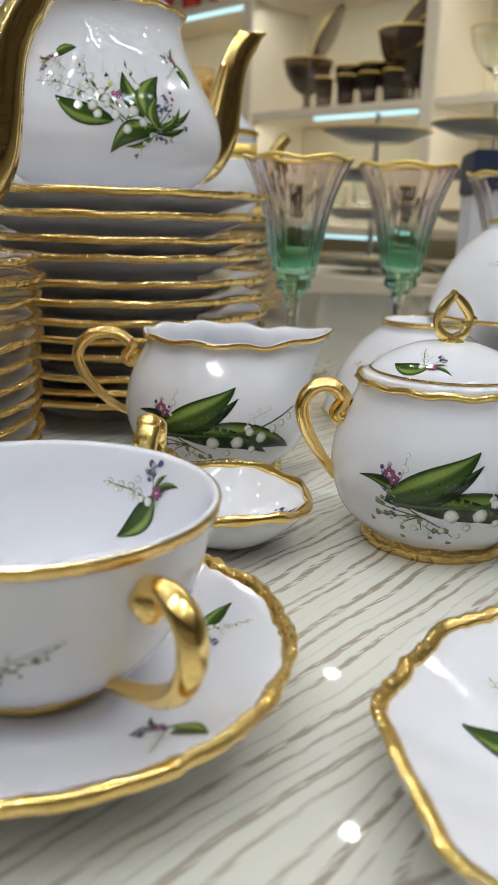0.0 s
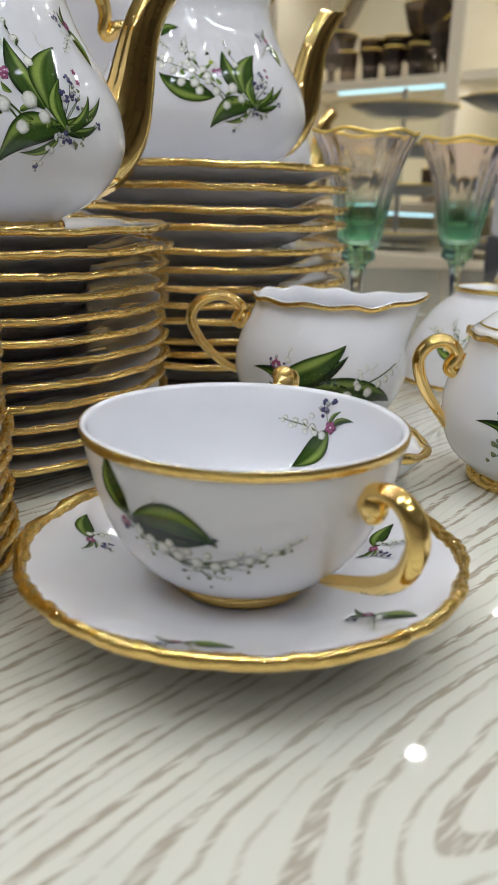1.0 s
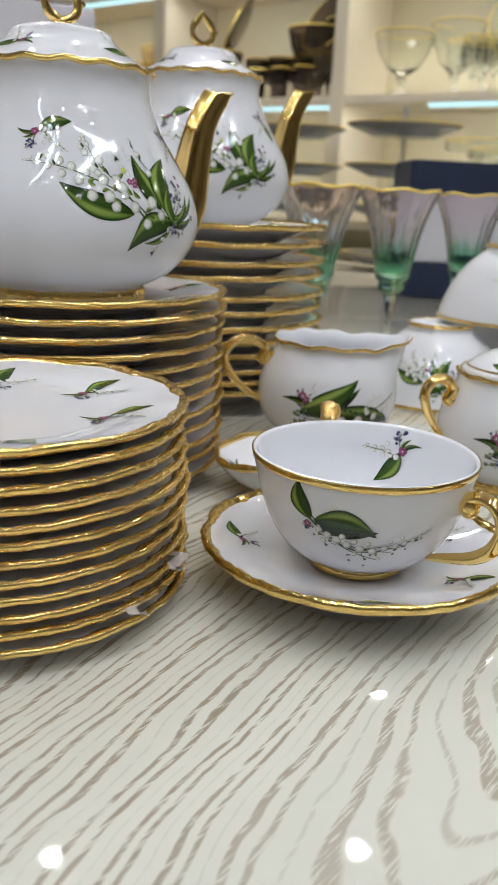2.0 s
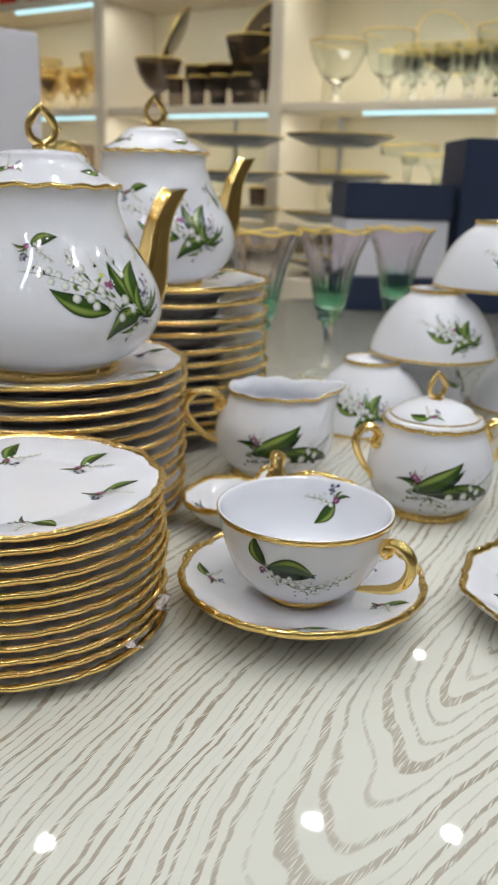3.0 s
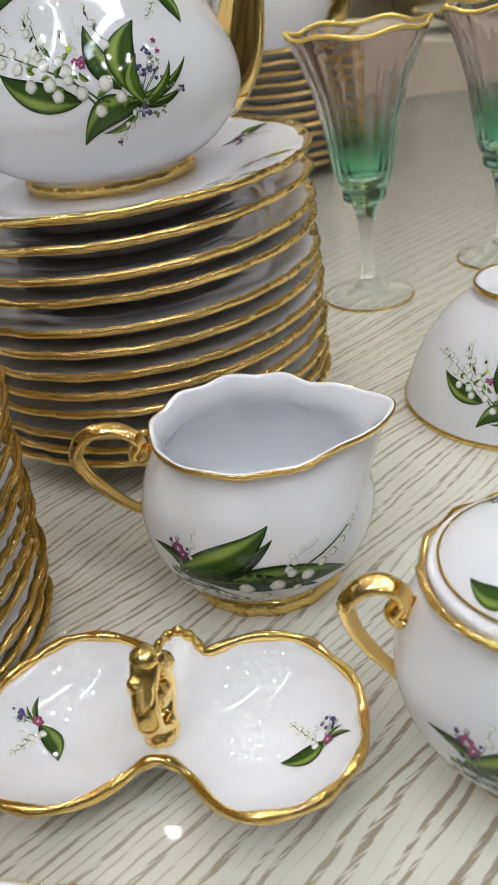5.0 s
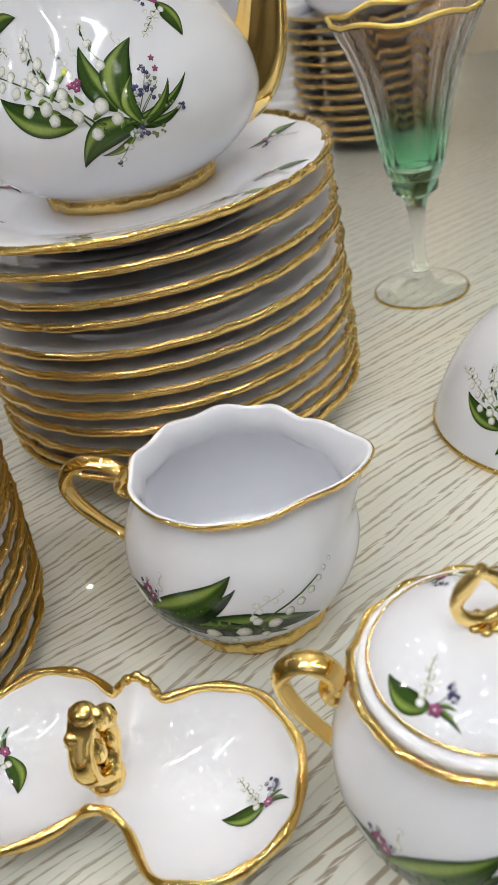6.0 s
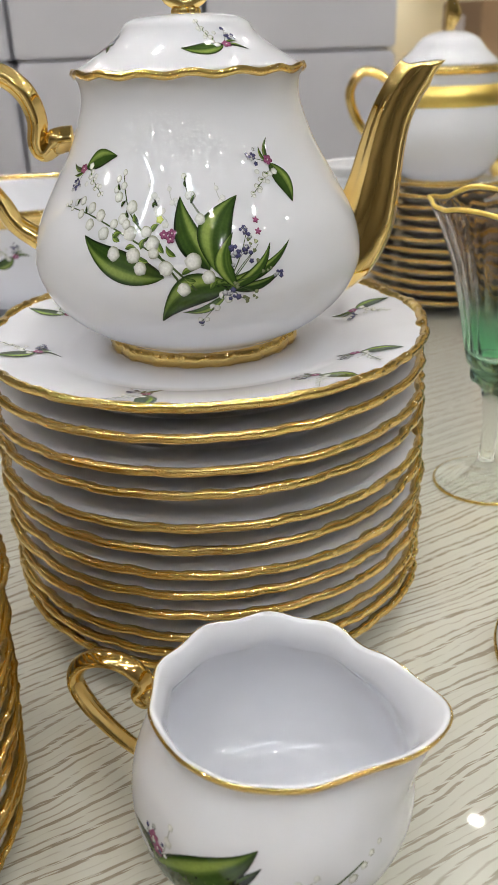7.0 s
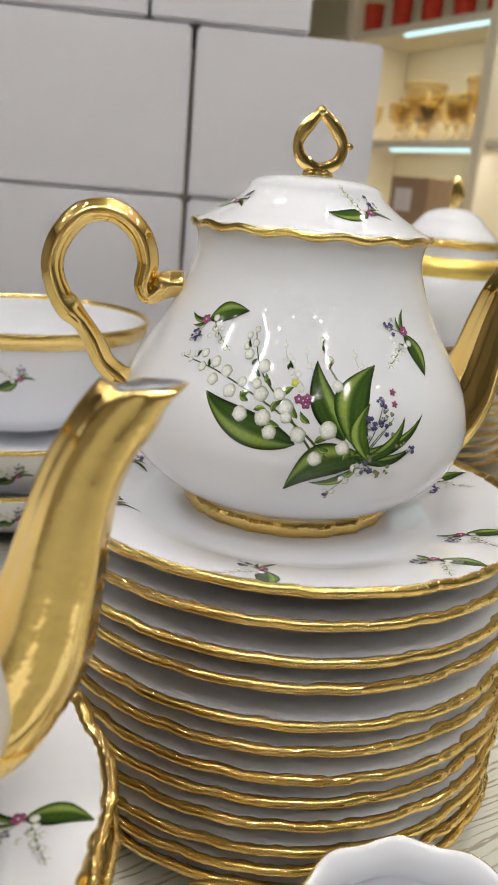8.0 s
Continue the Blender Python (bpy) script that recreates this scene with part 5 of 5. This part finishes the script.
def bowl_prof(R, h):
    return [(R * 0.42, 0.0), (R * 0.40, 0.008), (R * 0.14, h * 0.16), (R * 0.16, h * 0.34), (R * 0.55, h * 0.48), (R * 0.85, h * 0.72), (R, h)]


def cake_prof(R, h):
    return [(R * 0.5, 0.0), (R * 0.48, 0.006), (R * 0.12, h * 0.2), (R * 0.12, h * 0.72), (R * 0.3, h * 0.86), (R * 0.98, h * 0.88), (R, h)]


Z1 = 0.113  # board under the lit row, above the table's level
Z2 = 0.553
Z3 = 1.003
gr = random.Random(21)
# upper row: smoked glass in one bay, clear and gilt in the next, amber further along
for s, d, R, h in ((-0.70, 0.16, 0.105, 0.20), (-0.22, 0.17, 0.115, 0.26), (-0.12, 0.26, 0.10, 0.30)):
    glass_thing("footed_bowl", "large smoked glass footed bowl with gold lip", "bowl", bowl_prof(R, h), SMOKE, s, d, Z2)
for i in range(7):
    glass_thing("tumbler", "smoked glass tumbler with gold lip on the shelf", "glass", tumbler_prof(0.036, 0.115), SMOKE, -0.55 + 0.055 * i, 0.09 + 0.07 * (i % 2), Z2)
for s in (-0.62, -0.18):
    glass_thing("platter", "smoked glass platter with gold lip leaning on the shelf", "plate", [(0.06, 0.0), (0.09, 0.004), (0.13, 0.016)], SMOKE, s, 0.20, Z2 + 0.285, tilt=62)
for s, d, R, h in ((0.17, 0.16, 0.11, 0.22), (0.33, 0.26, 0.10, 0.26), (0.80, 0.2, 0.11, 0.24)):
    glass_thing("footed_bowl", "large clear glass footed bowl on the shelf", "bowl", bowl_prof(R, h), CLEAR, s, d, Z2)
for i in range(10):
    glass_thing("goblet", "clear fluted goblet with gold lip on the shelf", "wine glass", goblet_prof(0.040, 0.165), CLEAR, 0.42 + 0.052 * i, 0.08 + 0.085 * (i % 2), Z2, flutes=10)
glass_thing("platter", "clear fluted glass platter leaning on the shelf", "plate", [(0.05, 0.0), (0.08, 0.004), (0.12, 0.02)], CLEAR, 0.55, 0.24, Z2 + 0.20, tilt=68, flutes=16)
for i in range(8):
    glass_thing("goblet", "amber tinted goblet with gold lip on the shelf", "wine glass", goblet_prof(0.042, 0.15), AMBER, -1.66 + 0.09 * i, 0.09 + 0.10 * (i % 2), Z2)
for s, d in ((-1.45, 0.2), (-1.05, 0.18)):
    glass_thing("footed_bowl", "amber tinted glass footed bowl on the shelf", "bowl", bowl_prof(0.095, 0.24), AMBER, s, d, Z2)
for i in range(9):
    glass_thing("tumbler", "red glass tumbler on the upper shelf", "glass", tumbler_prof(0.045, 0.12), RED_GLASS, -1.72 + 0.095 * i, 0.08 + 0.08 * (i % 2), Z3, gilt=i % 2 == 0)
for i in range(10):
    glass_thing("goblet", "clear goblet with gold lip on the upper shelf", "wine glass", goblet_prof(0.042, 0.17), CLEAR, -0.8 + 0.16 * i, 0.1 + 0.08 * (i % 2), Z3)
for i in range(7):
    glass_thing("goblet", "smoked glass goblet with gold lip on the shelf", "wine glass", goblet_prof(0.048, 0.18), SMOKE, -0.56 + 0.06 * i, 0.24 + 0.04 * (i % 2), Z2)
for i in range(6):
    glass_thing("goblet", "clear tall goblet with gold lip at the back", "wine glass", goblet_prof(0.045, 0.21), CLEAR, 0.40 + 0.08 * i, 0.26, Z2, flutes=8)
for i in range(5):
    glass_thing("goblet", "amber tinted tall goblet at the back", "wine glass", goblet_prof(0.05, 0.20), AMBER, -1.62 + 0.13 * i, 0.27, Z2)
# lit lower row: cake stands, dishes and jars
for s, d, R, h in ((0.28, 0.13, 0.12, 0.20), (0.62, 0.12, 0.13, 0.26), (0.45, 0.25, 0.11, 0.30), (-0.62, 0.14, 0.11, 0.20), (0.9, 0.15, 0.12, 0.22)):
    glass_thing("cake_stand", "clear glass cake stand with gold edge on the shelf", "cake stand", cake_prof(R, h), CLEAR, s, d, Z1)
for i in range(9):
    glass_thing("jar", "clear glass jar with gold lip on the shelf", "jar", tumbler_prof(0.05, 0.13 + 0.03 * (i % 3)), CLEAR if i % 3 else SMOKE, -0.80 + 0.19 * i, 0.22 + 0.05 * (i % 2), Z1)
for i in range(8):
    glass_thing("tumbler", "amber glass tumbler with gold lip on the shelf", "glass", tumbler_prof(0.038, 0.10), AMBER, -1.70 + 0.1 * i, 0.10 + 0.09 * (i % 2), Z1)


def plate_rack(s, d):
    """Three-tier stand of grey dishes in front of the shelving."""
    r = new("tier_stand")
    tagged(r, "tiered metal stand of grey glazed dishes before the shelving", "stand")
    r.matrix_world = SHELF @ Matrix.Translation((s, d, -0.03))
    part("pole", block(-0.006, -0.006, 0, 0.006, 0.006, 0.50, 0.001), STEEL, r, smooth=False)
    for z in (0.02, 0.17, 0.29, 0.41):
        part("tier", spin([(0.01, z), (0.10, z), (0.155, z + 0.022), (0.18, z + 0.034), (0.175, z + 0.036), (0.150, z + 0.026), (0.095, z + 0.006), (0.01, z + 0.006)], 48), GREY_DISH, r, "grey glazed dish")
        part("gilt_lip", gold_band([(0.176, z + 0.033), (0.1815, z + 0.0335), (0.1815, z + 0.0365), (0.176, z + 0.037)], 48), GOLD_LIP, r, "gold lip")
    return r


ledge = tagged(part("display_counter", block(-1.0, -0.55, -TABLE_H, 1.3, -0.10, -0.032, 0.004), CREAM, None, smooth=False), "cream lacquered display counter before the shelving", "counter")
ledge.matrix_world = SHELF
plate_rack(0.02, -0.30)
plate_rack(0.45, -0.32)
brown = carton("brown_carton", 0.20, 0.16, 0.42, BROWN_CARD, "brown cardboard carton standing before the shelving", 0, 0, 0, 0, "", 0.003)
brown.matrix_world = SHELF @ Matrix.Translation((-0.98, -0.32, -0.03))
part("paper_label", block(0.03, -0.002, 0.30, 0.12, -0.0006, 0.38), PAPER, brown, "white paper label", smooth=False)
